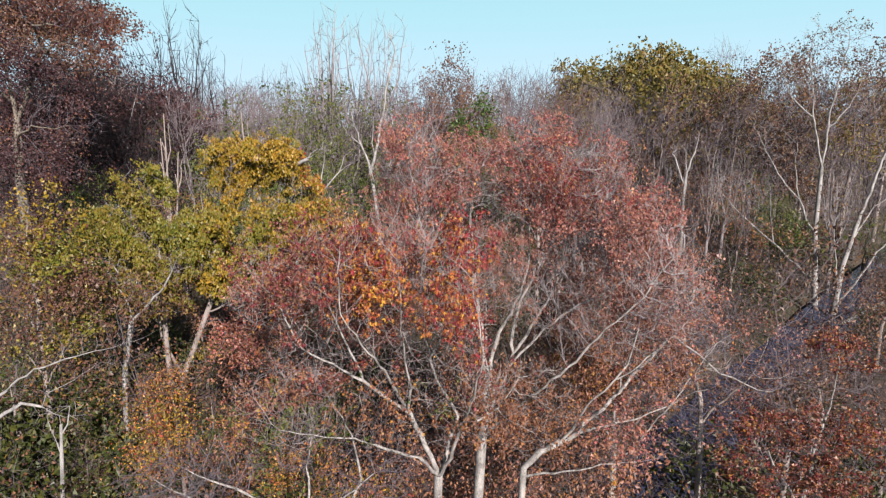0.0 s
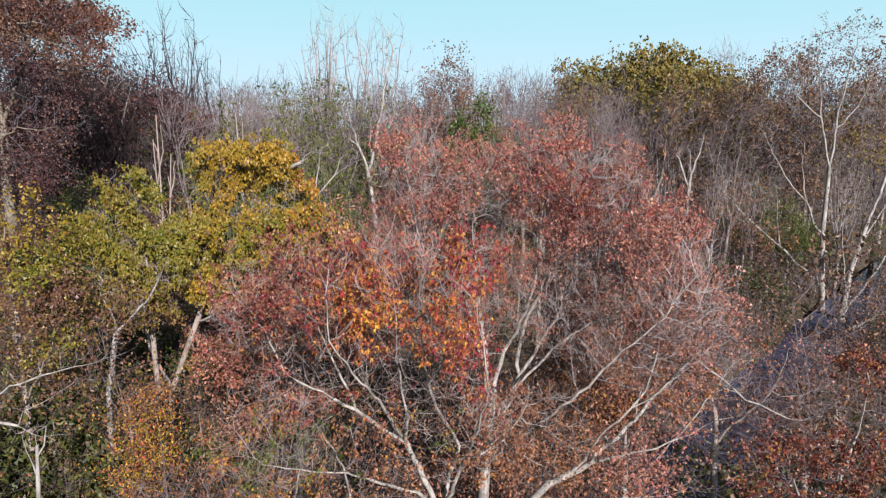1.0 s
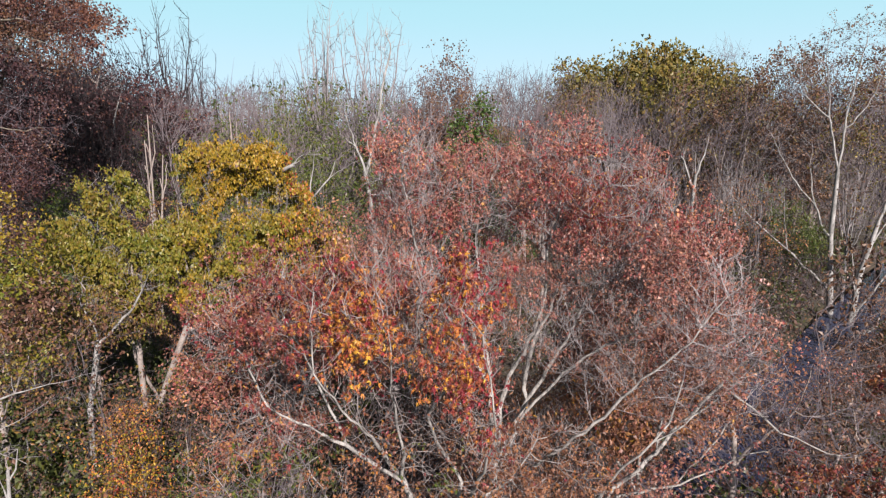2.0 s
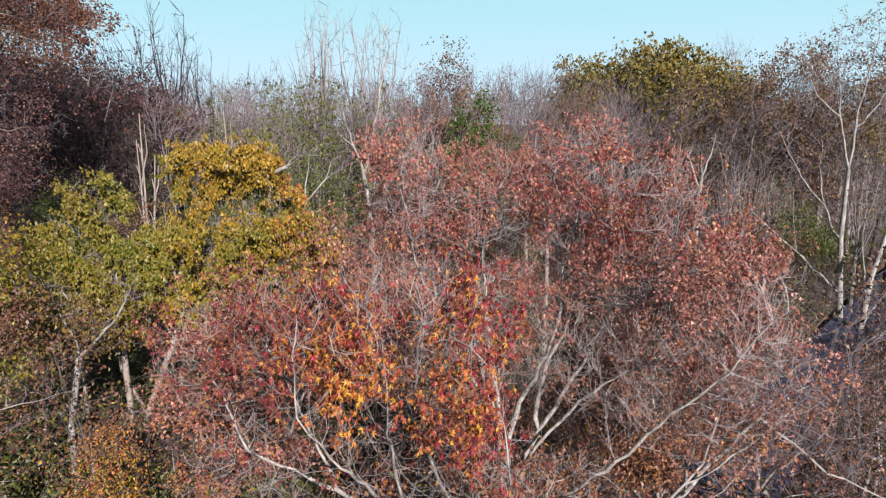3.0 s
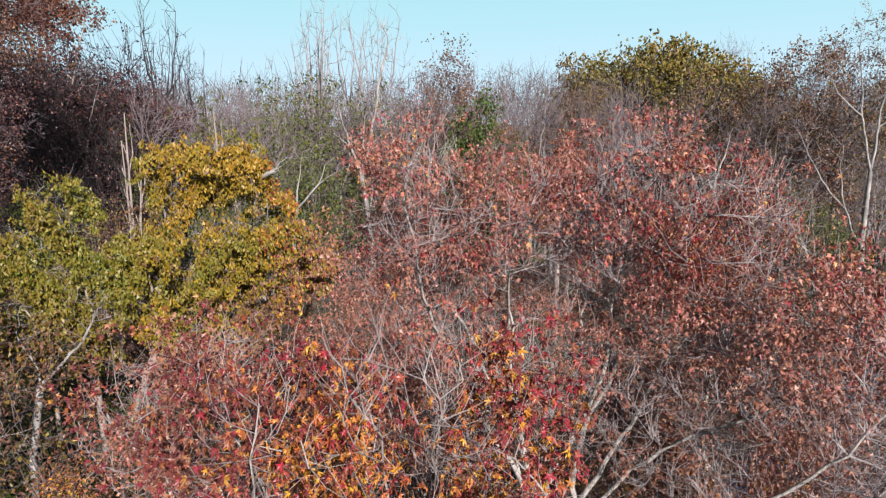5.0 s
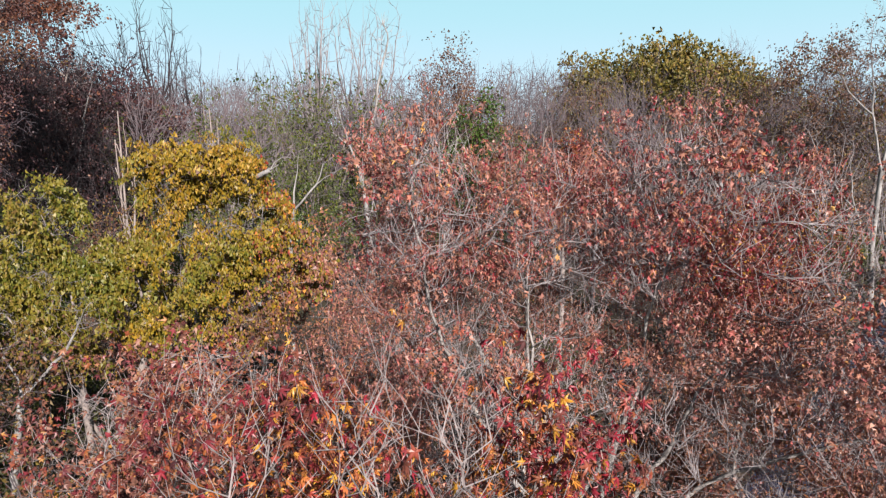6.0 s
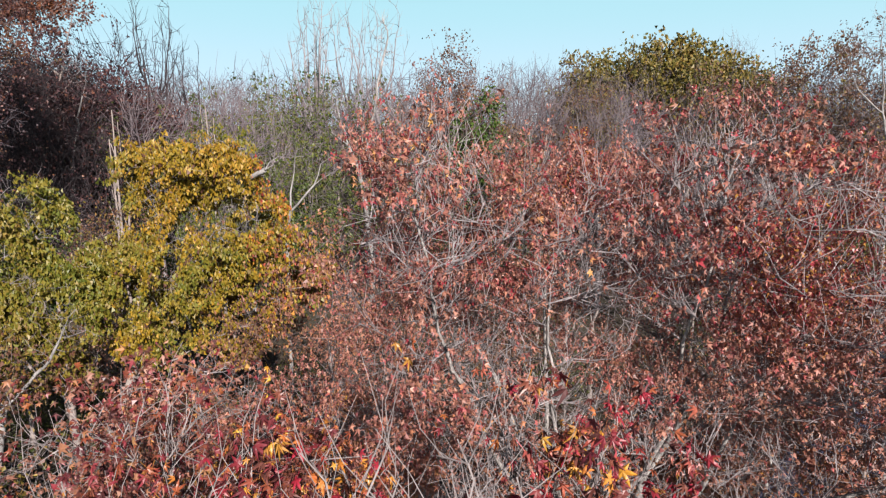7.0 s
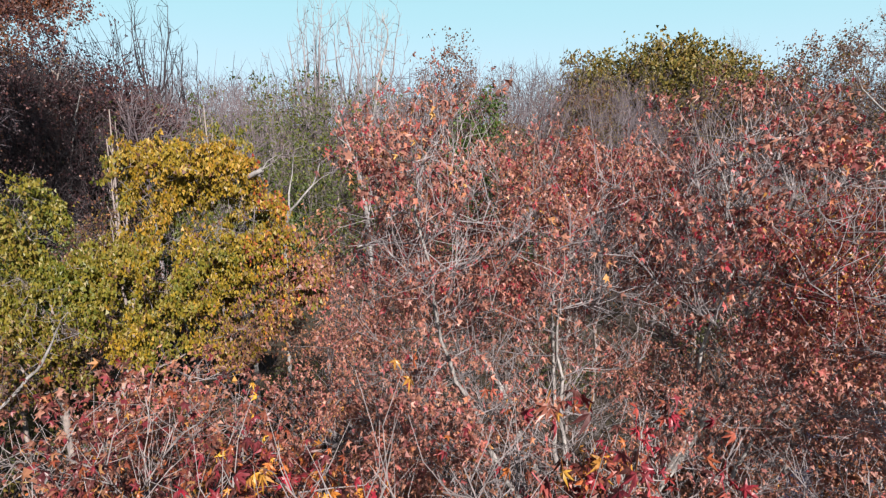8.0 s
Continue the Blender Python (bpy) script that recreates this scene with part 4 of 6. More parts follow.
# ---- leaning tree and red sapling to the right ----
LEANING = (2.2, 14.4, ground_height(2.2, 14.4) - 0.1)
tree("elm_tree", LEANING,
     from_base(LEANING, [
         [(2.2, 14.4, LEANING[2]), (2.1, 14.3, 5), (2.2, 14.2, 7.9)],
         [(2.2, 14.2, 7.9), (2.6, 14.2, 8.4), (3.67, 14.2, 9.0), (4.69, 14.2, 10.2), (6.0, 14.2, 11.7), (6.54, 14.0, 12.4)],
         [(3.5, 14.2, 8.9), (4.6, 14.0, 9.3), (5.89, 13.9, 9.9), (6.99, 13.7, 10.6)],
         [(6.0, 14.1, 11.7), (7.04, 13.6, 11.0), (7.93, 13.4, 10.6)],
         [(3.2, 14.1, 8.7), (3.83, 13.5, 10.3), (4.6, 13.4, 11.1), (5.33, 13.2, 11.95), (6.0, 13.0, 12.8)],
         [(4.5, 13.5, 10.9), (4.75, 13.5, 11.6), (4.87, 13.5, 12.2), (4.83, 13.5, 13.2)],
         [(4.69, 14.2, 10.2), (5.1, 14.5, 11.5), (5.0, 14.6, 12.6)],
         [(2.2, 14.2, 7.6), (3.6, 13.6, 8.1), (5.4, 13.2, 8.8)]]),
     balls(LEANING, [(5.9, 14.0, 11.8, 1.6, 1.2, 1.1, 220), (6.4, 13.6, 10.5, 1.5, 1.1, 1.0, 220), (7.6, 13.4, 10.8, 1.3, 1.0, 1.0, 150), (5.2, 13.6, 9.4, 1.9, 1.2, 0.9, 190), (5.6, 13.1, 12.3, 1.1, 0.9, 0.9, 130)]),
     18, 0.10, GUM_BARK, BANK_TWIG, RED, STAR, 0.09, limb_r=(0.08, 0.055, 0.042, 0.03, 0.042, 0.026, 0.03, 0.038), leaves=1300, cluster=3, goals=2.0, gap=0.4, step=0.28, reach=2.2, near=0.36, twigs=2, twig=0.5, twig_thick=0.0035, label="leaning bare elm with a fan of grey limbs")
tree("sweetgum_tree", (11.6, 16.6, ground_height(11.6, 16.6) - 0.1),
     [[(0, 0, 0), (0, 0, 5), (0.1, 0, 8)], [(0, 0, 5), (-1.6, -0.6, 7.4)], [(0.1, 0, 6), (0.6, 0, 10.2)]],
     [(0.5, 0, 9.8, 1.2, 1.2, 1.3, 160), (-1.5, -0.8, 7.6, 1.8, 1.6, 1.3, 220), (0.6, -0.2, 7.4, 1.6, 1.5, 1.4, 180)],
     19, 0.12, GUM_BARK, BANK_TWIG, RUST, GUM, 0.09, cluster=14, leaf_two=(CRIMSON, lambda p, r: r.uniform(size=len(p)) < 0.6), leaves=6500, goals=2.2, gap=0.36, step=0.3, reach=2.4, near=0.36, twigs=2, twig=0.42, spread=0.18, label="young sweetgum with rust red leaves")
tree("elm_tree", (-3.6, 12.9, ground_height(-3.6, 12.9) - 0.1),
     [[(0, 0, 0), (0.2, 0, 4), (0.3, -0.1, 6.6)], [(0.3, -0.1, 6.6), (-0.9, -0.3, 8.0), (-2.4, -0.4, 8.8)], [(0.3, -0.1, 6.6), (1.1, -0.3, 8.0), (2.0, -0.5, 8.9)], [(0.2, 0, 5.2), (-1.6, 0.3, 7.0), (-3.6, 0.4, 8.0)], [(0.3, -0.1, 6.6), (0.2, 0.2, 8.6), (0.4, 0.4, 9.8)], [(0.3, 0, 5.6), (1.5, 0.6, 8.0), (1.2, 0.6, 9.25), (0.74, 0.6, 10.3), (0.36, 0.6, 10.9)]],
     [(-2.4, -0.3, 8.7, 1.6, 1.3, 0.9, 170), (1.8, -0.4, 8.8, 1.4, 1.2, 0.9, 150), (-3.6, 0.4, 8.0, 1.5, 1.2, 0.9, 130), (0.2, 0.2, 9.4, 1.3, 1.2, 1.0, 130)],
     28, 0.1, GUM_BARK, BANK_TWIG, RUST, OVAL, 0.08, leaves=500, limb_r=(0.08, 0.06, 0.06, 0.06, 0.05, 0.06), goals=2.2, gap=0.4, step=0.28, reach=2.2, near=0.36, twigs=3, twig=0.5, label="low bare elm with a spray of grey twigs")
# bare thin tree over the creek
tree("elm_tree", (10.2, 20.5, ground_height(10.2, 20.5) - 0.1),
     [[(0, 0, 0), (-0.1, 0, 4), (-0.3, 0, 7)], [(-0.3, 0, 7), (-1.6, 0.2, 10.6)], [(-0.2, 0, 6), (1.6, -0.4, 8.6)]],
     [(-1.4, 0, 10.6, 2.2, 2.0, 2.0, 260), (1.6, -0.3, 8.8, 2.4, 2.0, 1.8, 240), (0, -0.3, 7.4, 3.0, 2.0, 1.5, 160), (-2.6, -0.2, 9.0, 1.8, 1.8, 1.6, 160)],
     20, 0.12, GREY_BARK, BANK_TWIG, RED, OVAL, 0.1, leaves=700, goals=2.2, gap=0.42, step=0.34, reach=2.4, near=0.4, twigs=2, twig=0.55, label="bare grey elm with a few red leaves")

# ---- sycamores by the creek ----
tree("sycamore_tree", (37.2, 56.0, ground_height(37.2, 56) - 0.1),
     [[(0.5, 0, 0), (0.0, 0, 4), (-0.56, 0, 8.5), (-0.75, 0, 14.8)], [(-0.75, 0, 14.8), (-1.7, 0, 18.3), (-2.7, 0, 22.4), (-3.0, 0, 26)], [(-0.75, 0, 14.6), (-0.49, 0, 19.9), (-0.2, 0, 22.7), (0.3, 0, 27)], [(-0.5, 0, 8.2), (-1.53, 0, 9.6), (-2.6, 0, 11.5), (-4.95, 0, 14.2), (-7.3, 0, 17.7)],
      [(0.1, 0, 3.2), (-4.8, -0.4, 7.5), (-7.4, -0.6, 9.5), (-11.0, -0.8, 12.9)], [(-2.0, 0, 19.3), (-4.5, 0, 21.4), (-5.8, 0, 24)], [(-4.8, -0.4, 7.5), (-5.6, -0.6, 10.5), (-5.8, -0.5, 13)], [(-2.6, 0, 11.5), (-3.2, 0, 14.4), (-3.3, 0, 17)], [(-0.4, 0, 18.5), (1.4, 0.3, 20.6), (2.2, 0.4, 23)]],
     [(-2.6, 0, 25.0, 2.4, 2.2, 3.4, 150), (0.4, 0, 25.4, 2.0, 2.2, 3.6, 150), (2.0, 0.3, 22.5, 2.0, 2.0, 3.0, 90), (-5.8, 0, 23.4, 2.0, 2.0, 2.6, 90), (-7.0, 0, 17, 2.4, 2.2, 2.4, 110), (-10.4, -0.8, 12.5, 2.6, 2.0, 2.4, 120), (-5.8, -0.5, 12, 2.0, 2.0, 2.4, 80), (-3.3, 0, 17, 2.0, 2.0, 2.4, 80), (-8.2, -0.6, 9.8, 2.4, 2.0, 1.6, 70)],
     21, 0.29, PALE_BARK, DEAD_BARK, BROWN, BROAD, 0.17, leaves=2600, limb_r=(0.17, 0.1, 0.1, 0.11, 0.12, 0.08, 0.07, 0.07, 0.07), leaf_pull=lambda p: np.where(p[:, 2] > 20, 1.0, 0.35), cluster=3, goals=2.2, gap=0.25, step=0.6, reach=4.0, near=0.8, tip=0.012, twigs=2, twig=0.9, twig_thick=0.009, label="tall sycamore with white bark and few brown leaves", limb_min=0.06)
tree("sycamore_tree", (39.6, 53.0, ground_height(39.6, 53) - 0.1),
     [[(-2.2, 0, 0), (-1.9, 0, 5.7), (-1.0, 0, 10.2)], [(-1.0, 0, 10.2), (-0.17, 0, 13.1), (0.6, 0, 16.8), (1.4, 0, 20)], [(-2.1, 0, 1.2), (0.8, -0.3, 7.0), (2.6, -0.6, 9.1), (5.0, -0.8, 10.5)], [(-1.5, 0, 8), (0.6, 0.3, 11.2), (3.0, 0.3, 13.5)], [(-2.0, 0, 3.4), (-2.9, 0.2, 8), (-3.1, 0.2, 12)]],
     [(1.0, 0, 18.6, 2.4, 2.4, 3.4, 140), (4.6, -0.8, 10.5, 2.6, 2.0, 2.0, 100), (3.0, 0.3, 13.8, 2.4, 2.0, 2.4, 100), (-3.1, 0.2, 12, 1.8, 1.8, 2.4, 70)],
     22, 0.3, PALE_BARK, DEAD_BARK, BROWN, BROAD, 0.2, leaves=700, limb_r=(0.17, 0.13, 0.13, 0.09, 0.09), cluster=3, goals=1.8, gap=0.35, step=0.6, reach=4.0, near=0.8, tip=0.012, twigs=2, twig=0.9, twig_thick=0.009, label="leaning sycamore with forked white trunk", limb_min=0.06)

tree("dead_tree", (25.4, 60.0, ground_height(25.4, 60) - 0.1),
     [[(-0.2, 0, 0), (-0.2, 0, 5), (-0.35, 0, 9.7), (-0.25, 0, 12.4)], [(-0.25, 0, 12.4), (0.5, 0, 14.3), (0.9, 0.1, 16.4)], [(-0.3, 0, 11.0), (-1.2, 0.2, 13.0), (-1.5, 0.2, 14.6)], [(-0.25, 0, 12.4), (-0.4, -0.2, 14.6)]],
     [(0.8, 0, 16.0, 1.0, 0.8, 1.2, 26), (-1.4, 0.2, 14.6, 0.9, 0.8, 1.0, 20)],
     58, 0.17, PALE_BARK, DEAD_BARK, limb_r=(0.14, 0.1, 0.07, 0.05), step=0.6, reach=3.0, near=0.6, tip=0.02, twigs=1, twig=0.8, twig_thick=0.012, iters=10, label="crooked pale dead tree before the dark wood")
tree("fallen_log", (35.0, 50.0, ground_height(35, 50)),
     [[(0, 0, 0.4), (2.2, 0, 1.7), (4.8, 0, 3.2)], [(2.4, 0, 1.8), (3.2, 0.3, 3.0), (3.9, 0.4, 3.8)], [(3.4, 0, 2.4), (4.6, -0.4, 2.6)]],
     [(4.6, 0, 3.2, 0.6, 0.5, 0.5, 10)], 59, 0.17, PALE_BARK, DEAD_BARK, limb_r=(0.09, 0.06, 0.05), step=0.5, reach=1.5, near=0.4, tip=0.02, twigs=1, twig=0.7, twig_thick=0.012, iters=5, label="pale dead trunk leaning over the creek", category="fallen tree")
tree("dead_tree", (-14.9, 20.0, ground_height(-14.9, 20) - 0.1),
     [[(0, 0, 0), (0.1, 0, 3.0), (0.45, 0, 6.1)], [(0.4, 0, 5.6), (0.9, 0.1, 6.8)], [(0.3, 0, 4.8), (-0.2, 0.1, 6.3)]],
     [(0.5, 0, 6.6, 0.7, 0.5, 0.6, 20)], 60, 0.075, PALE_BARK, DEAD_BARK, limb_r=(0.055, 0.03, 0.03), step=0.4, reach=1.5, near=0.4, tip=0.01, twigs=1, twig=0.5, iters=8, label="thin pale dead stem among green vines")

# ---- tall dark trees at the wood's edge ----
tree("oak_tree", (-32.6, 44.5, ground_height(-32.6, 44.5) - 0.1),
     [[(0, 0, 0), (0.0, 0, 7), (0.12, 0, 13.3), (0.53, 0, 17.4)], [(0.53, 0, 17.4), (0.27, 0, 20.9), (0.5, 0, 24), (0.8, 0, 27.5)], [(0.5, 0, 17.2), (2.0, 0, 20.3), (3.1, 0, 22.9), (4.7, 0, 26)], [(0.4, 0, 15.4), (1.8, -1.8, 16.5), (3.5, -2.9, 17.2), (5.4, -3.2, 17)],
      [(3.1, 0, 22.9), (4.6, -1.8, 22.2), (6.0, -2.8, 22.9), (8.0, -3.0, 22.2)], [(3.2, -0.1, 23.0), (4.1, -2.0, 24.2), (6.4, -2.8, 24.0)], [(0.4, 0, 19), (-2.4, -0.4, 21), (-4.0, -0.6, 24)]],
     [(0.6, 0, 26.5, 3.6, 3.4, 3.4, 260), (1.6, -1.4, 22.4, 3.0, 2.4, 2.6, 220), (5.0, 0, 26, 3.2, 3.2, 3.0, 240), (4.6, -0.4, 22.4, 3.2, 2.8, 2.4, 150), (-3.0, 0, 22, 3.4, 3.4, 3.4, 150), (4.4, -0.5, 17.6, 3.0, 2.8, 2.4, 130), (2.6, -0.6, 14.5, 3.2, 2.8, 2.2, 110), (-2.0, -1, 15.0, 3.4, 3.0, 3.0, 120)],
     23, 0.34, OCHRE_BARK, BANK_TWIG, WINE, BROAD, 0.17, limb_r=(0.25, 0.12, 0.12, 0.13, 0.12, 0.11, 0.09), leaf_two=[(OAK_LEAF, lambda p, r: (p[:, 2] + r.normal(size=len(p)) * 0.8 > 24.6) & (p[:, 0] > 3.0)), (OAK_LEAF, lambda p, r: (p[:, 0] > 7.4) & (p[:, 2] > 21.5)), (BROWN, lambda p, r: patchy(p, 9, 0.5) + r.normal(size=len(p)) * 0.1 > 0.7)], leaf_pull=lambda p: np.where(p[:, 2] > 20.5, 1.8, 0.7), leaves=40000, cluster=26, goals=2.6, gap=0.24, step=0.6, reach=4.2, near=0.8, tip=0.012, twigs=2, twig=0.9, twig_thick=0.009, spread=0.85, leaf_field=0.9, label="large oak with lichen-grey trunk and dull red leaves", limb_min=0.06)
EDGE_OAK = (-38.5, 67.0, ground_height(-38.5, 67) - 0.1)
tree("oak_tree", EDGE_OAK,
     from_base(EDGE_OAK, [
         [(-38.5, 67, EDGE_OAK[2]), (-38.4, 67, 10), (-38.2, 67, 18)],
         [(-38.2, 67, 18), (-38.6, 66.6, 23), (-38.4, 66.4, 29)],
         [(-38.2, 67, 17), (-36.6, 66.4, 21.6), (-35.4, 66.0, 24.6), (-34.2, 66, 27.4)],
         [(-38.3, 67, 16), (-36.2, 65.6, 19.6), (-34.6, 65.2, 21.4), (-33.2, 65, 22.6)],
         [(-38.3, 67, 15), (-41.2, 66.2, 19.4), (-43.6, 66, 23.0), (-45, 66, 26.5)],
         [(-36.6, 66.4, 21.6), (-38.6, 65.4, 23.6), (-41.0, 65.0, 24.4), (-43.4, 65, 24.2)]]),
     balls(EDGE_OAK, [(-46.0, 66.5, 28.2, 2.6, 2.4, 2.6, 170), (-42.2, 66.4, 28.8, 2.6, 2.4, 2.4, 190), (-38.4, 66.4, 28.4, 2.4, 2.2, 2.2, 190), (-35.4, 66.0, 27.6, 1.7, 1.7, 1.8, 190), (-33.8, 66.0, 27.0, 1.1, 1.2, 1.3, 90),
                      (-36.8, 65.8, 24.2, 2.0, 1.8, 1.8, 110), (-34.6, 65.4, 22.4, 1.7, 1.6, 2.0, 110), (-43.6, 65.6, 22.6, 3.0, 2.0, 1.6, 130), (-46.4, 66, 24.6, 1.8, 1.8, 1.8, 80), (-39.6, 65.8, 20.6, 2.6, 2.0, 1.8, 110)]),
     63, 0.3, GREY_BARK, TWIG, WINE, BROAD, 0.27, limb_r=(0.24, 0.15, 0.15, 0.12, 0.15, 0.1), leaf_two=[(OAK_LEAF, lambda p, r: (p[:, 2] + r.normal(size=len(p)) * 0.8 > 26.0)), (MIXED, lambda p, r: (p[:, 0] > 2.6) & (p[:, 2] < 23.6) & (r.uniform(size=len(p)) < 0.5))],
     leaf_pull=lambda p: np.where((p[:, 0] > 0.2) & (p[:, 2] < 25.6) & (p[:, 2] > 21.4), 0.35, 1.0), leaves=15000, cluster=18, goals=2.4, gap=0.26, step=0.7, reach=4.6, near=0.9, tip=0.014, twigs=2, twig=1.0, twig_thick=0.013, spread=0.6, leaf_field=0.8, label="tall oak with clusters of red and russet leaves", limb_min=0.06)


# ---- the wood behind: one of each kind, then its repeats ----
def far_tree(name, kind, at, seed, **kw):
    """A tree 22 m tall of the far wood. Slight differences of build come from the seed."""
    rng = np.random.default_rng(seed)
    lean = rng.normal(size=2) * 0.5
    top = 9 if kind in ("dense", "dome") else 12
    guides = [[(0, 0, 0), (lean[0] * 0.5, lean[1] * 0.5, 6), (lean[0], lean[1], top)]]
    for _ in range(0 if kind == "dead" else 4):
        a = rng.uniform(0, 6.28)
        r = rng.uniform(0.5, 2.0) if kind == "dead" else rng.uniform(1.0, 2.4)
        guides.append([(lean[0], lean[1], top - rng.uniform(0, 4)), (lean[0] + r * 0.6 * math.cos(a), lean[1] + r * 0.6 * math.sin(a), top + 2), (lean[0] + r * math.cos(a), lean[1] + r * math.sin(a), top + rng.uniform(4, 8))])
    if kind == "dead":
        for k in range(9):
            a, foot, r = 0.7 * k + rng.uniform(-0.3, 0.3), top - 0.55 * k, rng.uniform(0.7, 2.6)
            high = rng.uniform(17.0, 22.0) - 0.5 * r
            guides.append([(lean[0] * foot / top, lean[1] * foot / top, foot)] + [(lean[0] + r * f ** 0.6 * math.cos(a), lean[1] + r * f ** 0.6 * math.sin(a), foot + (high - foot) * f) for f in (0.3, 0.65, 1.0)])
        kw.setdefault("limb_r", [0.15] + [0.1, 0.09, 0.08] * 3)
    if kind == "dense":
        blobs = [(rng.uniform(-3, 3), rng.uniform(-3, 3), 6 + 1.7 * k, 3.2, 3.2, 3.0, 26) for k in range(7)] + [(0, 0, 19, 2.6, 2.6, 3.0, 45)]
    elif kind == "dome":
        blobs = [(3.0 * math.cos(a), 3.0 * math.sin(a), 8 + 1.1 * k, 3.0, 3.0, 2.8, 26) for k, a in enumerate((0.3, 2.3, 4.4, 1.3, 3.4, 5.4))] + [(0, 0, 17.6, 3.0, 3.0, 2.2, 60)] + [(3.0 * math.cos(a), 3.0 * math.sin(a), 16.4, 2.4, 2.4, 2.2, 36) for a in (0.2, 1.5, 2.7, 4.0, 5.2)]
    elif kind == "dead":
        blobs = [(rng.uniform(-1.8, 1.8), rng.uniform(-1, 1), 17.5 + rng.uniform(-2, 1.2), 1.1, 1.1, 3.6, 14) for _ in range(6)]
    else:
        blobs = [(rng.uniform(-2.6, 2.6), rng.uniform(-2.6, 2.6), 6 + 2.0 * k, 2.6, 2.6, 3.0, 16 + 2 * k) for k in range(7)] + [(0, 0, 19, 2.6, 2.6, 3.0, 60)] + [(2.4 * math.cos(a), 2.4 * math.sin(a), 17.6, 2.2, 2.2, 2.8, 45) for a in (0.4, 2.5, 4.6)]
    opts = dict(step=0.8, reach=5.0, near=1.0, tip=0.014, twigs=1, twig=2.5, twig_thick=0.026, iters=26, fine=False, lift=0.2, twig_lift=0.55)
    opts["lift"] = 0.6 if kind == "dead" else 0.2
    opts.update(kw)
    return tree(name, (*at, ground_height(*at) - 0.2), guides, blobs, seed, opts.pop("radius", 0.25), opts.pop("bark"), opts.pop("twig_bark"), **opts)


def cedar_tree(at, seed):
    """A 12 m evergreen: a cone of short drooping sprays."""
    guides = [[(0, 0, 0), (0, 0, 6), (0.1, 0, 11.8)]]
    blobs = [(0, 0, 1.5 + 1.15 * k, 2.9 - 0.28 * k, 2.9 - 0.28 * k, 0.9, 60 - 4 * k) for k in range(9)]
    return tree("cedar_tree", (*at, ground_height(*at) - 0.1), guides, blobs, seed, 0.16, DARK_BARK, DARK_BARK, NEEDLE, BROAD, 0.22, leaves=5500, gap=0.1, step=0.5, reach=3, near=0.6,
                tip=0.01, twigs=3, twig=0.5, iters=20, fine=False, spread=0.3, label="dense green evergreen among bare trees", category="tree", group="trees of the wood")


def place(m_at, scale, turn):
    return pose(m_at[0], m_at[1], ground_height(*m_at) - 0.2, 0, 0, turn) @ Matrix.Scale(scale, 4)


W = dict(group="trees of the wood")
bare_label = "bare grey tree of the wood with fine twigs"
BARE = [far_tree("bare_tree", "bare", at, s, bark=b, twig_bark=t, label=bare_label, **W) for at, s, b, t in
        [((-22.0, 74.0), 31, DEAD_BARK, FAR_TWIG), ((14.0, 88.0), 32, DEAD_BARK, FAR_TWIG), ((-2.0, 96.0), 33, GREY_BARK, FAR_TWIG)]]
BRUSH = [far_tree("bare_tree", "bare", at, s, bark=GREY_BARK, twig_bark=FAR_TWIG, leaf=BROWN, shape=BROAD, size=0.22, leaves=240, gap=0.26, spread=0.5, cluster=5, leaf_pull=lambda p: np.clip((19 - p[:, 2]) / 8, 0.04, 1), label="half-bare tree of the wood with brown leaves", **W) for at, s in
         [((22.0, 78.0), 34), ((30.0, 84.0), 35)]]
DENSE = {
    "olive": far_tree("oak_tree", "dome", (33.8, 105.0), 36, bark=DARK_BARK, twig_bark=FAR_TWIG, leaf=OLIVE, shape=BROAD, size=0.42, leaves=5600, gap=0.0, spread=0.6, cluster=6, twigs=2, label="full olive green oak crown above the wood", **W),
    "brown": far_tree("oak_tree", "dense", (1.4, 110.0), 37, bark=DARK_BARK, twig_bark=FAR_TWIG, leaf=BROWN, shape=BROAD, size=0.26, leaves=4200, gap=0.05, spread=0.6, cluster=6, twigs=2, label="russet brown oak in the wood", **W),
    # wine leaves are the oak's own; the near-black twig colour imitates shade
    "wine": far_tree("oak_tree", "dense", (-44.0, 80.0), 38, bark=DARK_BARK, twig_bark=SHADE_TONED_BARK, leaf=WINE, shape=BROAD, size=0.31, leaves=1900, leaf_field=0.5, gap=0.5, spread=0.9, cluster=12, twigs=1, label="tall dark wine red oak at the edge of the wood", **W),
    "green": far_tree("oak_tree", "dense", (-13.5, 73.0), 39, bark=DARK_BARK, twig_bark=FAR_TWIG, leaf=GREEN, shape=BROAD, size=0.32, leaves=2200, gap=0.32, spread=0.6, cluster=6, twigs=1, label="dull green vine-hung tree in the wood", **W),
}
# half-bare trees whose bark and twig colour stands in for the shade there
SHADE_TONED = [far_tree("bare_tree", "bare", at, s, bark=SHADE_TONED_BARK, twig_bark=SHADE_TONED_BARK, twigs=2, leaf=WINE, shape=BROAD, size=0.25, leaves=700, gap=0.3, spread=0.6, cluster=5, label="half-bare tree at the wood's edge, bark coloured dark to give shade", **W) for at, s in (((-34.6, 64.0), 44), ((-41.0, 70.0), 45))]
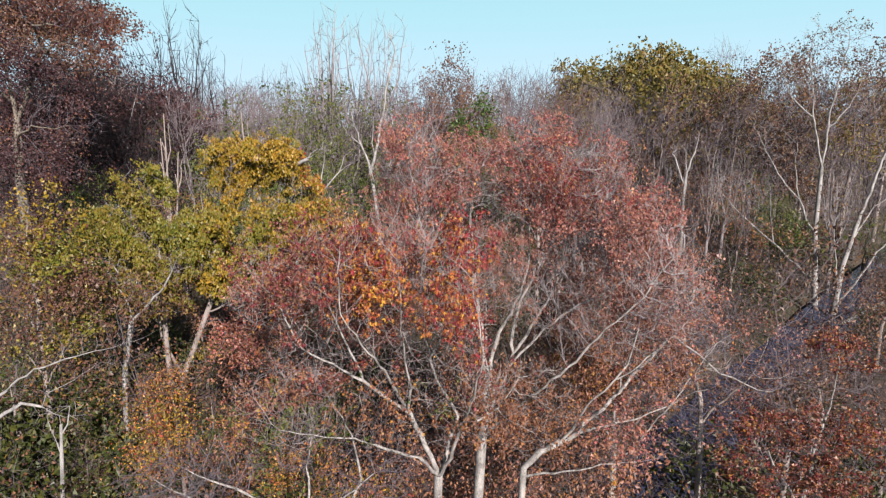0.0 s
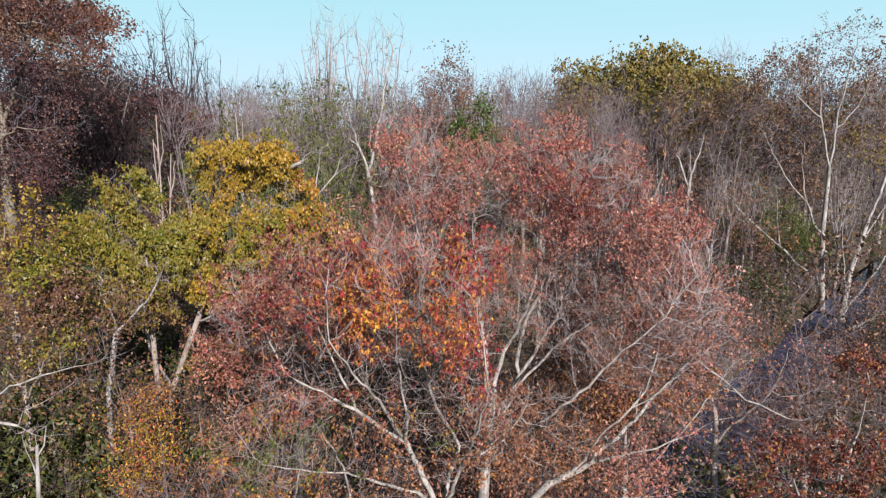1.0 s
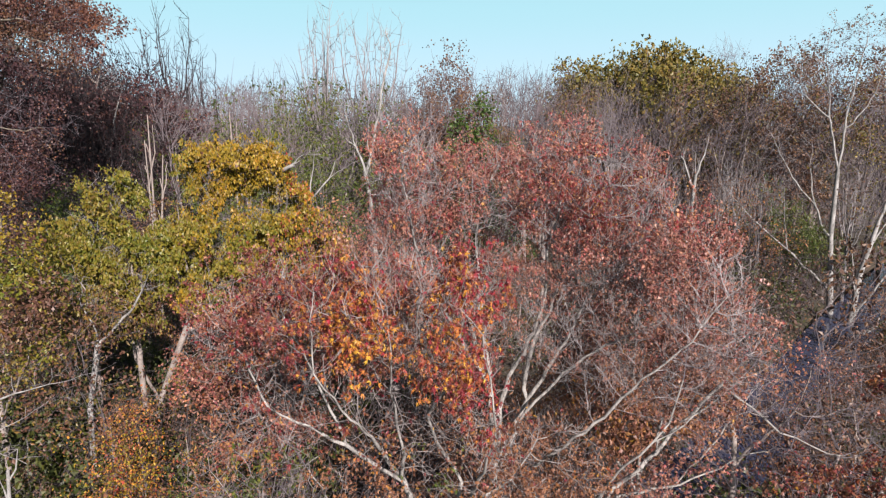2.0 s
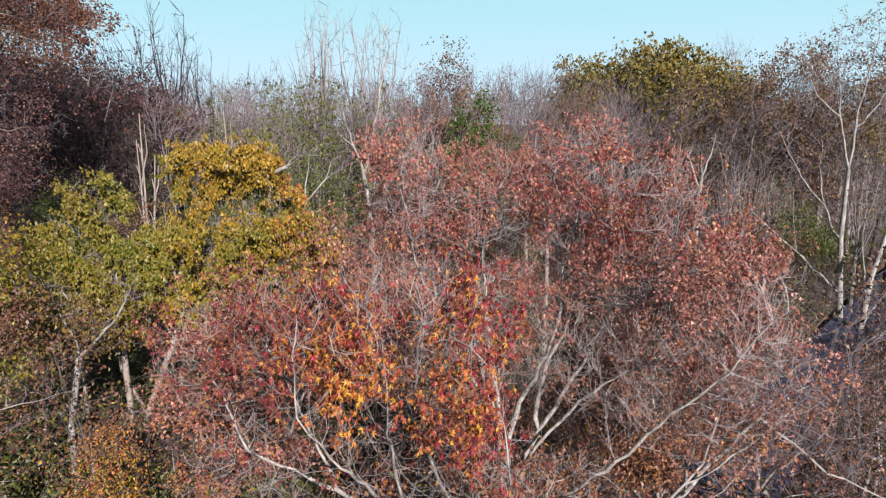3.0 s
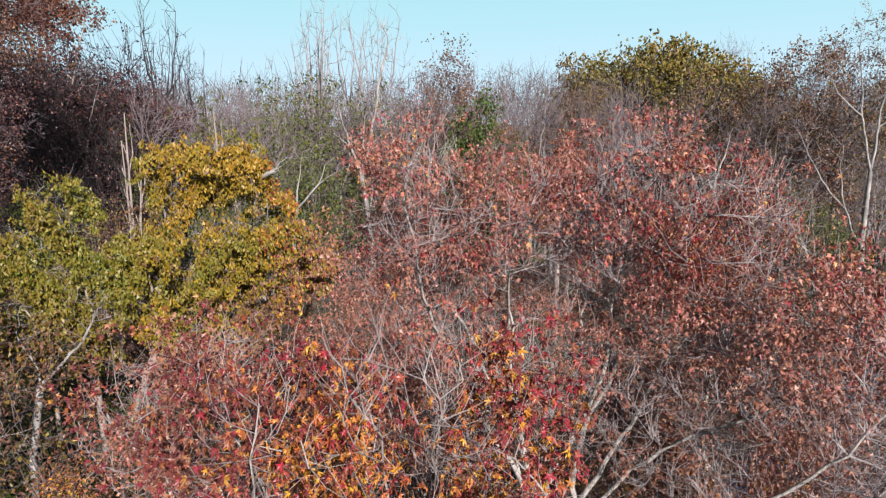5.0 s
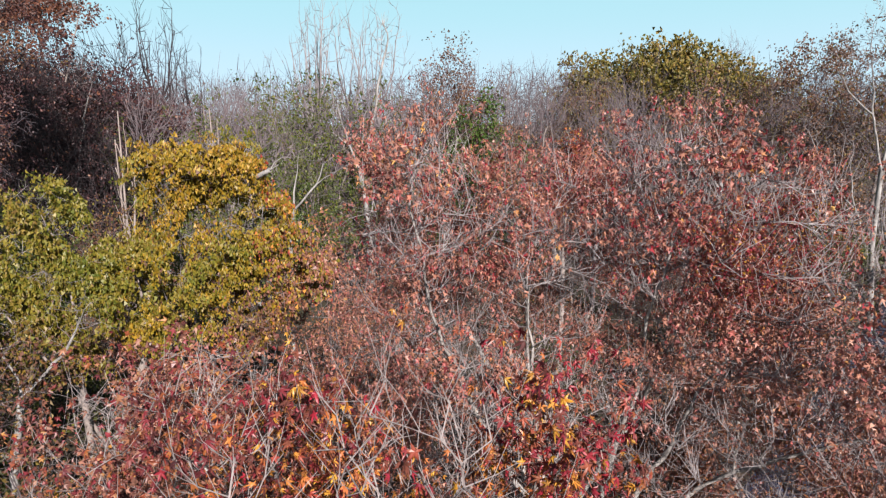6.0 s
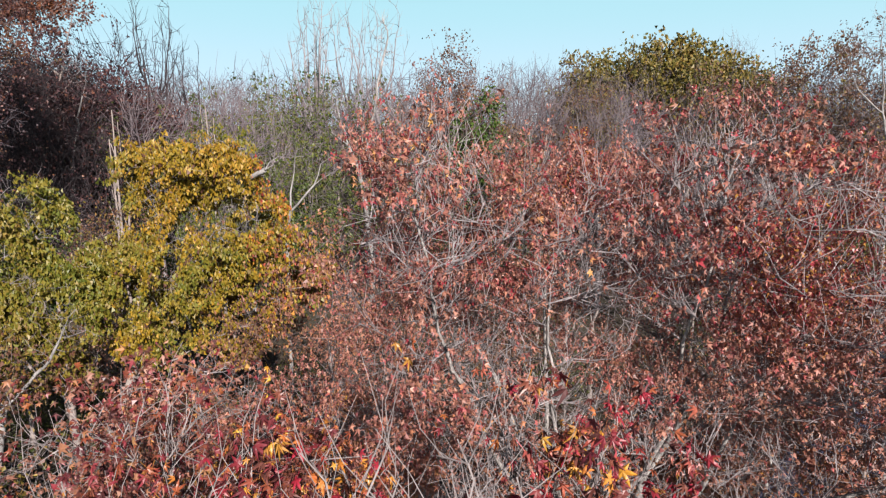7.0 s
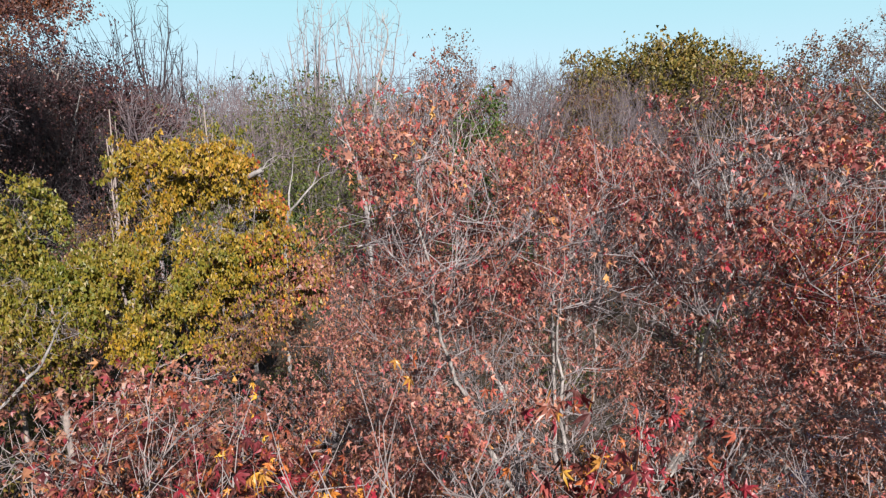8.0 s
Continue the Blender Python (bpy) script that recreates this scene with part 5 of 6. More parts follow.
AMBER = far_tree("oak_tree", "dense", (37.0, 73.0), 46, bark=DARK_BARK, twig_bark=FAR_TWIG, leaf=OLIVE, shape=BROAD, size=0.25, leaves=2300, gap=0.36, spread=0.7, cluster=11, twigs=2, leaf_pull=lambda p: np.clip((p[:, 2] - 12.5) / 5, 0.06, 1), leaf_two=(BROWN, lambda p, r: p[:, 2] * 0.1 + r.normal(size=len(p)) * 0.5 > 1.7), label="thin-leaved oak turning olive, brown and amber", **W)
DENSE["green"].matrix_basis = place((-13.5, 73.0), 0.62, 0)
# the third one takes the bark with shade in its colour
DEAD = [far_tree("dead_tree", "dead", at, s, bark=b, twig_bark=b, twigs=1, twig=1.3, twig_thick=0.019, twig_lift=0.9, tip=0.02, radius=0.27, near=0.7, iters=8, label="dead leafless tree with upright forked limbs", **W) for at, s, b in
        [((-17.0, 95.0), 40, DEAD_BARK), ((-7.9, 90.0), 41, DEAD_BARK), ((-38.0, 88.0), 42, SHADE_TONED_BARK)]]
CEDAR = cedar_tree((5.0, 75.0), 43)

HILL_OAK = BARE[2]

# those that stand out
for src, at, scale, turn in (
        (DEAD[0], (-17.0, 95.0), 1.72, 0), (DEAD[1], (-7.9, 90.0), 1.56, 40), (DEAD[2], (-38.0, 88.0), 1.6, 0),
        (DENSE["olive"], (33.8, 105.0), 1.50, 0), (DENSE["brown"], (1.0, 84.0), 1.22, 0), (DENSE["wine"], (-44.0, 80.0), 1.16, 0), (CEDAR, (5.0, 75.0), 1.75, 0)):
    src.matrix_basis = place(at, scale, turn)
for src, at, scale, turn in (
        (DENSE["brown"], (-1.8, 86.0), 1.04, 80), (DENSE["brown"], (3.6, 87.0), 1.06, 200), (DENSE["brown"], (0.6, 89.0), 1.16, 300),
        (DEAD[0], (-20.5, 97.0), 1.64, 100), (DEAD[1], (-14.5, 98.0), 1.62, 250), (DEAD[0], (-23.5, 93.0), 1.32, 300), (DEAD[1], (-10.6, 92.0), 1.2, 20), (DEAD[2], (-36.2, 86.0), 1.42, 170),
        (DEAD[2], (-34.5, 90.0), 1.3, 80), (DEAD[0], (-27.5, 82.0), 1.1, 50), (DEAD[1], (-3.0, 84.0), 1.1, 70), (DEAD[1], (29.0, 71.0), 0.75, 220),
        (DEAD[0], (9.4, 95.0), 1.25, 10), (DEAD[1], (11.0, 93.0), 1.15, 110), (DEAD[0], (19.6, 72.0), 0.98, 200), (DEAD[0], (27.0, 58.0), 0.66, 20), (DEAD[1], (29.2, 60.0), 0.7, 130), (DEAD[0], (31.6, 58.5), 0.62, 240), (DEAD[1], (33.6, 61.0), 0.7, 300), (DEAD[0], (23.0, 62.0), 0.68, 80), (DEAD[1], (41.5, 60.0), 0.72, 10),
        (DENSE["olive"], (40.2, 101.0), 1.28, 70), (DENSE["olive"], (27.0, 106.0), 1.39, 140), (DENSE["olive"], (23.4, 104.0), 1.24, 20), (AMBER, (45.0, 64.0), 1.06, 20), (AMBER, (51.0, 68.0), 1.12, 300), (AMBER, (42.5, 78.0), 1.15, 60), (AMBER, (48.5, 80.0), 1.2, 130), (AMBER, (55.0, 76.0), 1.2, 220), (AMBER, (33.0, 82.0), 0.95, 310), (DENSE["olive"], (30.5, 103.0), 1.34, 30), (DENSE["olive"], (25.5, 104.0), 1.20, 200), (DENSE["olive"], (46.0, 100.0), 1.28, 110), (DENSE["olive"], (35.0, 100.0), 1.39, 300), (DENSE["olive"], (37.5, 106.0), 1.46, 250), (DENSE["olive"], (43.0, 98.0), 1.33, 180),
        (SHADE_TONED[0], (-36.5, 60.0), 1.1, 60), (SHADE_TONED[1], (-32.6, 66.0), 1.0, 120), (SHADE_TONED[0], (-38.2, 66.0), 1.1, 200), (SHADE_TONED[1], (-44.0, 62.0), 1.08, 300), (SHADE_TONED[0], (-34.0, 58.0), 0.85, 20), (SHADE_TONED[1], (-36.5, 72.0), 1.25, 80), (SHADE_TONED[0], (-42.5, 74.0), 1.15, 140),
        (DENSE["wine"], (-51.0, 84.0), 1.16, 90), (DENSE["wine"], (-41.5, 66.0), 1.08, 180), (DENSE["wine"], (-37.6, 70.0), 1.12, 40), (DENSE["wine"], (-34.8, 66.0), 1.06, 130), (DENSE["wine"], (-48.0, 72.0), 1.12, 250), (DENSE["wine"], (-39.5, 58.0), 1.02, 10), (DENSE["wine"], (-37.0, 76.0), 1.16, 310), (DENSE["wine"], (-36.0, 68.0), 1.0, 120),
        (DENSE["olive"], (32.5, 82.0), 1.24, 60), (DENSE["brown"], (38.0, 74.0), 1.1, 40), (DENSE["brown"], (41.4, 70.0), 1.08, 150), (BRUSH[0], (17.4, 62.0), 0.9, 30), (BRUSH[1], (28.3, 62.0), 0.8, 200), (BARE[0], (14.0, 60.0), 0.9, 90), (BARE[1], (22.8, 92.0), 1.14, 40), (BRUSH[0], (26.7, 88.0), 1.1, 250), (BARE[2], (30.5, 90.0), 1.02, 10), (BRUSH[1], (24.6, 85.0), 1.02, 120), (BRUSH[0], (28.6, 84.0), 1.0, 330), (BARE[0], (21.4, 86.0), 1.06, 160), (BRUSH[1], (32.6, 86.0), 0.98, 60), (BARE[1], (26.4, 82.0), 0.98, 280), (BRUSH[0], (36.4, 88.0), 1.0, 200),
        (DENSE["green"], (-12.6, 61.0), 0.84, 30), (DENSE["green"], (-9.8, 64.0), 0.76, 100), (DENSE["green"], (-16.5, 69.0), 0.75, 110), (DENSE["green"], (32.0, 60.0), 0.6, 110), (DENSE["green"], (-5.5, 76.0), 0.8, 200),
        (CEDAR, (8.6, 72.0), 1.36, 80), (CEDAR, (2.2, 77.0), 1.6, 160), (CEDAR, (-14.0, 64.0), 1.0, 20), (SHADE_TONED[0], (-31.0, 60.0), 0.8, 30), (SHADE_TONED[1], (-35.8, 56.0), 0.95, 200), (SHADE_TONED[0], (-32.6, 58.0), 0.85, 250), (SHADE_TONED[1], (-38.8, 60.0), 1.1, 90), (CEDAR, (-34.8, 55.0), 0.9, 90),
        (AMBER, (6.5, 66.0), 0.76, 200), (HILL_OAK, (92.0, 200.0), 1.6, 0), (HILL_OAK, (97.5, 204.0), 1.5, 90)):
    repeat(src, place(at, scale, turn))

# the rest of the wood, thick enough to close the view
SKYLINE_U = (-0.82, -0.56, -0.50, -0.40, -0.30, -0.12, -0.03, 0.04, 0.08, 0.17, 0.24, 0.44, 0.47, 0.6, 0.82)
SKYLINE_S = (0.11, 0.11, 0.10, 0.098, 0.10, 0.108, 0.135, 0.138, 0.126, 0.118, 0.09, 0.082, 0.105, 0.112, 0.118)
rng = np.random.default_rng(77)
taken = [(o.location.x, o.location.y) for o in scene.objects if o.parent is None and o.type == "EMPTY"]
spots = []
for row, y0 in enumerate((62, 67, 73, 80, 88, 97, 107, 120)):
    wide = 0.84 * y0
    apart = 5.7 + 0.035 * (y0 - 62)
    for k in range(int(2 * wide / apart)):
        spots.append((-wide + apart * (k + rng.uniform(0.1, 0.9)), y0 + rng.uniform(-2.5, 2.5)))
planted = 0
for x, y in spots:
    u = x / y
    if abs(creek_way(x, y)) < 4.5 or any((x - a) ** 2 + (y - b) ** 2 < 5 for a, b in taken) or (-0.02 < u < 0.13 and y < 78):
        continue
    cap = 17 + np.interp(u, SKYLINE_U, SKYLINE_S) * y - ground_height(x, y)
    tall = min(rng.uniform(19, 29) if -0.5 < u < 0.2 else rng.uniform(20, 33), cap * rng.uniform(0.88, 1.02) - 0.8)
    pick = rng.uniform()
    if u < -0.45:
        # left edge: the hollow's shade comes from dark-coloured bark and twigs
        src = DENSE["wine"] if pick < 0.5 else SHADE_TONED[planted % 2] if pick < 0.95 else DENSE["green"]
    elif u < 0.0:
        src = BARE[planted % 3] if pick < 0.7 else BRUSH[planted % 2] if pick < 0.86 else DENSE["green"]
    elif u < 0.2:
        src = BARE[planted % 3] if pick < 0.6 else BRUSH[planted % 2] if pick < 0.9 else DENSE["brown"]
    else:
        src = BARE[planted % 3] if pick < 0.35 else BRUSH[planted % 2] if pick < 0.7 else AMBER if pick < 0.85 else DENSE["brown"]
    repeat(src, place((x, y), tall / 22, rng.uniform(0, 360)))
    taken.append((x, y))
    planted += 1


# the hillside beyond, seen over the nearer crowns
HILL = [far_tree("bare_tree", "bare", (-60.0 + 40 * k, 190.0), 90 + k, bark=GREY_BARK, twig_bark=b, twigs=1, twig=3.0, twig_thick=0.055, tip=0.04, leaf=BROWN, shape=BROAD, size=0.4, leaves=n, leaf_pull=lambda p: np.clip((16 - p[:, 2]) / 4, 0, 1), gap=0.25, spread=1.0, step=1.2, near=1.6,
                 label="far bare tree on the hillside", group="trees of the hillside") for k, (b, n) in enumerate(((FAR_TWIG, 260), (FAR_TWIG, 340), (FAR_TWIG, 420)))]
rng = np.random.default_rng(80)
for k in range(150):
    y = 132 + 80 * rng.uniform()
    u = -0.8 + 1.6 * ((k * 7) % 150 + rng.uniform()) / 150
    x = u * y
    cap = 17 + np.interp(u, SKYLINE_U, SKYLINE_S) * y - ground_height(x, y)
    m = place((x, y), min(rng.uniform(17, 25), max(cap - 2, 9) * rng.uniform(0.88, 1.02)) / 22, rng.uniform(0, 360))
    src = HILL[k % 3]
    if k < 3:
        src.matrix_basis = m
    else:
        repeat(src, m)

# ---- snags ----
def snag(at, tall, seed, lean=0.0):
    tree("snag", (*at, ground_height(*at) - 0.1), [[(0, 0, 0), (lean * 0.4, 0, tall * 0.5), (lean, 0, tall)], [(lean * 0.6, 0, tall * 0.72), (lean * 0.8 + 0.35, 0.1, tall * 0.82), (lean + 0.4, 0.1, tall * 0.95)], [(lean * 0.5, 0, tall * 0.55), (lean * 0.6 - 0.5, 0, tall * 0.66)], [(lean * 0.7, 0, tall * 0.8), (lean * 0.7 - 0.25, 0, tall * 0.86)]],
         [(0, 0, tall * 0.5, 0.5, 0.5, 0.5, 3)], seed, 0.15, GREY_BARK, GREY_BARK, limb_r=(0.045, 0.07, 0.05, 0.04), step=0.6, reach=1.0, near=0.5, tip=0.03, twigs=0, iters=2, limb_min=0.05, label="broken dead trunk bleached pale grey", category="snag")


snag((-26.9, 56.0), 18.5, 51, 0.5)
snag((-27.2, 56.4), 16.2, 52, 0.1)
snag((-26.3, 55.0), 15.0, 55, 1.4)
snag((-19.1, 57.0), 18.8, 56, -0.3)
tree("dead_tree", (-7.0, 62.0, ground_height(-7, 62) - 0.1),
     [[(0, 0, 0), (0.05, 0, 5.8), (-0.35, 0, 10), (-0.75, 0, 12.4)], [(-0.75, 0, 12.4), (-1.65, 0, 15.2), (-2.4, 0.2, 17.6), (-2.7, 0.2, 19.2)], [(-0.7, 0, 12.6), (0.05, -0.2, 15.2), (1.4, -0.3, 16.6), (2.0, -0.3, 18.2)], [(-0.45, 0, 13.6), (-0.65, 0.3, 15.5), (-0.4, 0.3, 18.0)], [(0.05, -0.2, 15.2), (0.75, 0, 18.6), (1.2, 0.2, 21.6), (1.9, 0.2, 24.6)], [(-1.65, 0, 15.2), (-3.2, 0, 16.4)]],
     [(1.6, 0.2, 24.0, 1.6, 1.2, 2.4, 60), (-2.6, 0.2, 18.6, 1.2, 1.0, 1.4, 40), (1.8, -0.2, 18.2, 1.2, 1.0, 1.2, 40)],
     57, 0.2, PALE_BARK, PALE_BARK, limb_r=(0.17, 0.13, 0.12, 0.08, 0.11, 0.06), step=0.6, reach=3.0, near=0.6, tip=0.02, twigs=1, twig=0.9, twig_thick=0.015, twig_lift=0.6, lift=0.4, iters=14, label="dead tree with bleached open forks")
snag((-24.5, 70.0), 19.0, 53, -0.5)
tree("bare_tree", (-34.0, 62.0, ground_height(-34, 62) - 0.1), [[(0, 0, 0), (0.1, 0, 7), (-0.1, 0, 11), (0.1, 0, 13.2)], [(0.1, 0, 13.2), (0.1, 0, 14.8), (-0.3, 0, 18)], [(0.1, 0, 13.2), (1.3, 0, 17.8), (2.5, 0, 21)], [(-0.1, 0, 11.6), (-1.2, 0, 14.2), (-2.2, 0, 15.4)]],
     [(1.9, 0, 19.6, 1.4, 1.2, 1.6, 26), (-0.3, 0, 17.4, 1.0, 1.0, 1.2, 18), (-2.0, 0, 15.0, 1.0, 0.8, 0.8, 14)], 54, 0.24, PALE_BARK, DEAD_BARK, goals=0.5, step=0.6, reach=4, near=0.8, tip=0.012, twigs=1, twig=0.9, twig_thick=0.008, label="thin pale bare tree before dark wood")


# ---- saplings and small trees between the large ones ----
def sapling(name, seed, at, leaf, size, leaves, label, bark=None, shape=OVAL, leaf_two=None):
    """A small tree, 11 m tall, with a loose crown."""
    rng = np.random.default_rng(seed)
    bark = bark or GREY_BARK
    guides = [[(0, 0, 0), (0.1, 0, 3), (rng.normal() * 0.4, rng.normal() * 0.4, 6)]]
    for a in rng.uniform(0, 6.28, 4):
        r = rng.uniform(0.7, 1.6)
        guides.append([(0.1, 0, rng.uniform(3, 5.5)), (r * math.cos(a), r * math.sin(a), rng.uniform(7, 9.5))])
    blobs = [(rng.uniform(-1.5, 1.5), rng.uniform(-1.5, 1.5), rng.uniform(5.0, 9.2), 1.7, 1.7, 1.6, 62) for _ in range(5)] + [(0, 0, 9.6, 1.2, 1.2, 1.4, 60)]
    return tree(name, (*at, ground_height(*at) - 0.1), guides, blobs, seed, 0.11, bark, THICKET_BARK, leaf, shape, size, leaves=leaves, gap=0.26, step=0.38, reach=2.6, near=0.5, tip=0.006, twigs=1, twig=0.9,
                twig_thick=0.008, iters=24, fine=False, spread=0.22, leaf_field=1.2, leaf_two=leaf_two, label=label, group="small trees")


SAPLING = [sapling("sapling", 71, (-7.5, 24.0), SALMON, 0.17, 1900, "small tree with russet orange leaves"), sapling("sapling", 72, (9.5, 26.0), None, 0.1, 0, "small bare tree with grey twigs"),
           sapling("sapling", 73, (4.5, 24.5), BROWN, 0.17, 1300, "small tree with withered brown leaves"), sapling("sapling", 74, (-13.5, 24.0), MIXED, 0.18, 1600, "small tree with tan and yellow leaves"),
           sapling("sapling", 75, (15.0, 25.0), RUST, 0.15, 1000, "small tree with sparse rust red leaves"), sapling("sapling", 76, (-20.0, 34.0), GREEN, 0.21, 1900, "small tree hung with green vines"),
           sapling("sapling", 77, (-10.7, 21.2), YELLOW, 0.15, 3400, "small tree turning from ochre yellow to red at its top", leaf_two=[(RUST, lambda p, r: (p[:, 2] + r.normal(size=len(p)) * 0.7 > 9.6)), (ORANGE, lambda p, r: r.uniform(size=len(p)) < 0.35), (BROWN, lambda p, r: r.uniform(size=len(p)) < 0.4)])]
SAPLING[6].matrix_basis = pose(-10.7, 21.2, ground_height(-10.7, 21.2) - 0.1, 0, 0, 0) @ Matrix.Scale(0.74, 4)
SAPLING[4].matrix_basis = pose(15.0, 25.0, ground_height(15.0, 25.0) - 0.1, 0, 0, 0) @ Matrix.Scale(0.6, 4)
for src, at, scale, turn in ((6, (-11.9, 22.4), 0.66, 40), (0, (-8.0, 20.6), 0.6, 130), (3, (-11.0, 25.5), 0.75, 200), (6, (-5.2, 17.4), 0.62, 260), (6, (-3.4, 16.0), 0.72, 120), (5, (-5.0, 18.3), 0.72, 50), (4, (-2.4, 17.6), 0.8, 80), (0, (-1.0, 16.9), 0.68, 310), (2, (0.3, 19.2), 0.85, 140), (2, (-14.6, 21.0), 0.5, 10)):
    repeat(SAPLING[src], pose(at[0], at[1], ground_height(*at) - 0.1, 0, 0, turn) @ Matrix.Scale(scale, 4))
for src, at, scale, turn in ((4, (2.6, 17.2), 1.0, 20), (0, (4.4, 17.0), 0.98, 150), (2, (3.4, 18.6), 1.05, 280), (0, (1.4, 17.4), 0.86, 60), (4, (3.2, 21.4), 0.8, 20), (2, (6.2, 22.6), 0.85, 100), (0, (0.4, 22.2), 0.8, 210), (1, (5.2, 19.8), 0.7, 60), (2, (1.6, 25.4), 0.95, 300), (4, (7.8, 26.2), 0.9, 250), (1, (-1.6, 21.4), 0.75, 10), (2, (-2.4, 24.8), 0.9, 170), (4, (-0.8, 18.4), 0.55, 330)):
    repeat(SAPLING[src], pose(at[0], at[1], ground_height(*at) - 0.1, 0, 0, turn) @ Matrix.Scale(scale, 4))
rng = np.random.default_rng(79)
places = [(-7.5, 24.0), (9.5, 26.0), (4.5, 24.5), (-13.5, 24.0), (15.0, 25.0), (-20.0, 34.0), (-10.4, 31), (-15.6, 29.2), (-4.9, 19.6), (2.6, 17.3), (-12.2, 22.0), (-8.0, 20.6), (-11, 25.5), (-14.6, 21.0)]
for _ in range(3000):
    if len(places) >= 72:
        break
    y = 19 + 46 * rng.uniform()
    u = rng.uniform(-0.88, 0.88)
    x = u * y
    if abs(creek_way(x, y)) < 4.2 or any((x - a) ** 2 + (y - b) ** 2 < 8.5 for a, b in places):
        continue
    pick = rng.uniform()
    if u < -0.25:
        k = 3 if pick < 0.3 else 0 if pick < 0.5 else 5 if pick < 0.7 else 2 if pick < 0.85 else 1
    elif u < 0.2:
        k = 2 if pick < 0.35 else 1 if pick < 0.65 else 0 if pick < 0.85 else 5
    else:
        k = 1 if pick < 0.55 else 2 if pick < 0.85 else 4
    limit = 17 - 0.075 * y if u > -0.7 else 14
    repeat(SAPLING[k], pose(x, y, ground_height(x, y) - 0.1, 0, 0, rng.uniform(0, 360)) @ Matrix.Scale(min(rng.uniform(0.65, 1.25), limit / 11), 4))
    places.append((x, y))


# ---- undergrowth ----
def bush(name, seed, leaf, size, density, bark, label, wide=2.2, tall=2.6, gap=0.25, twigs=2):
    rng = np.random.default_rng(seed)
    guides = [[(0, 0, 0), (0, 0, tall * 0.35)]] + [[(0, 0, 0.1), (wide * 0.4 * math.cos(a), wide * 0.4 * math.sin(a), tall * 0.5)] for a in rng.uniform(0, 6.28, 6)]
    return tree(name, (0, 45, 0), guides, [(0, 0, tall * 0.6, wide, wide, tall * 0.42, 85)], seed, 0.04, bark, THICKET_BARK, leaf, BROAD, size, leaves=int(density * 420), gap=gap, step=0.35, reach=2, near=0.4,
                tip=0.006, twigs=twigs, twig=0.9, twig_thick=0.007, iters=12, fine=False, spread=0.25 if twigs > 1 else 0.4, label=label, category="bush", group="undergrowth")


BUSHES = [bush("vine_mound", 61, VINE, 0.18, 2.4, GREY_BARK, "mound of green vines on the forest floor", 2.4, 2.8, 0.2, 1),
          bush("thicket", 62, None, 0.1, 0, THICKET_BARK, "thicket of bare grey stems", 2.4, 4.0, 0.25, 1),
          bush("thicket", 63, BROWN, 0.14, 1.0, THICKET_BARK, "thicket with brown leaves", 2.4, 3.6, 0.25, 1),
          bush("thicket", 64, RUST, 0.13, 1.6, THICKET_BARK, "thicket with orange and russet leaves", 2.2, 3.6, 0.25, 1)]
first_use = [True] * 4
rng = np.random.default_rng(78)
spots = []
for _ in range(3000):
    if len(spots) >= 140:
        break
    y = 12 + 50 * rng.uniform() ** 1.2
    x = rng.uniform(-0.9, 0.9) * (y + 3)
    if abs(creek_way(x, y)) < 3.4 or any((x - a) ** 2 + (y - b) ** 2 < 4.0 for a, b in spots):
        continue
    pick = rng.uniform()
    k = 0 if pick < (0.55 if x < -8 else 0.2) else 1 if pick < 0.7 else 2 if pick < 0.88 else 3
    m = pose(x, y, ground_height(x, y) - 0.05, 0, 0, rng.uniform(0, 360)) @ Matrix.Scale(rng.uniform(0.75, 1.5), 4)
    if first_use[k]:
        BUSHES[k].matrix_basis, first_use[k] = m, False
    else:
        repeat(BUSHES[k], m)
    spots.append((x, y))

# along the creek's banks
for k in range(26):
    s_along, side = -8 + 2.1 * k, 1 if k % 2 else -1
    x, y = 15 + s_along * 0.714 + side * 3.4 * 0.70, 31 + s_along * 0.70 - side * 3.4 * 0.714
    repeat(BUSHES[(1, 2, 1, 3)[k % 4]], pose(x, y, ground_height(x, y) - 0.1, 0, 0, 67 * k) @ Matrix.Scale(rng.uniform(0.9, 1.6), 4))

# thickets on the near bank below the sycamores
for k in range(24):
    x, y = 20 + 2.4 * (k % 8) + rng.uniform(-0.9, 0.9), 43 + 4.6 * (k // 8) + 0.5 * (k % 8) + rng.uniform(-1.2, 1.2)
    if abs(creek_way(x, y)) > 3.2 and x < 0.69 * y:
        repeat(BUSHES[(1, 2, 1, 0)[k % 4]], pose(x, y, ground_height(x, y) - 0.1, 0, 0, 59 * k) @ Matrix.Scale(rng.uniform(1.2, 1.9), 4))

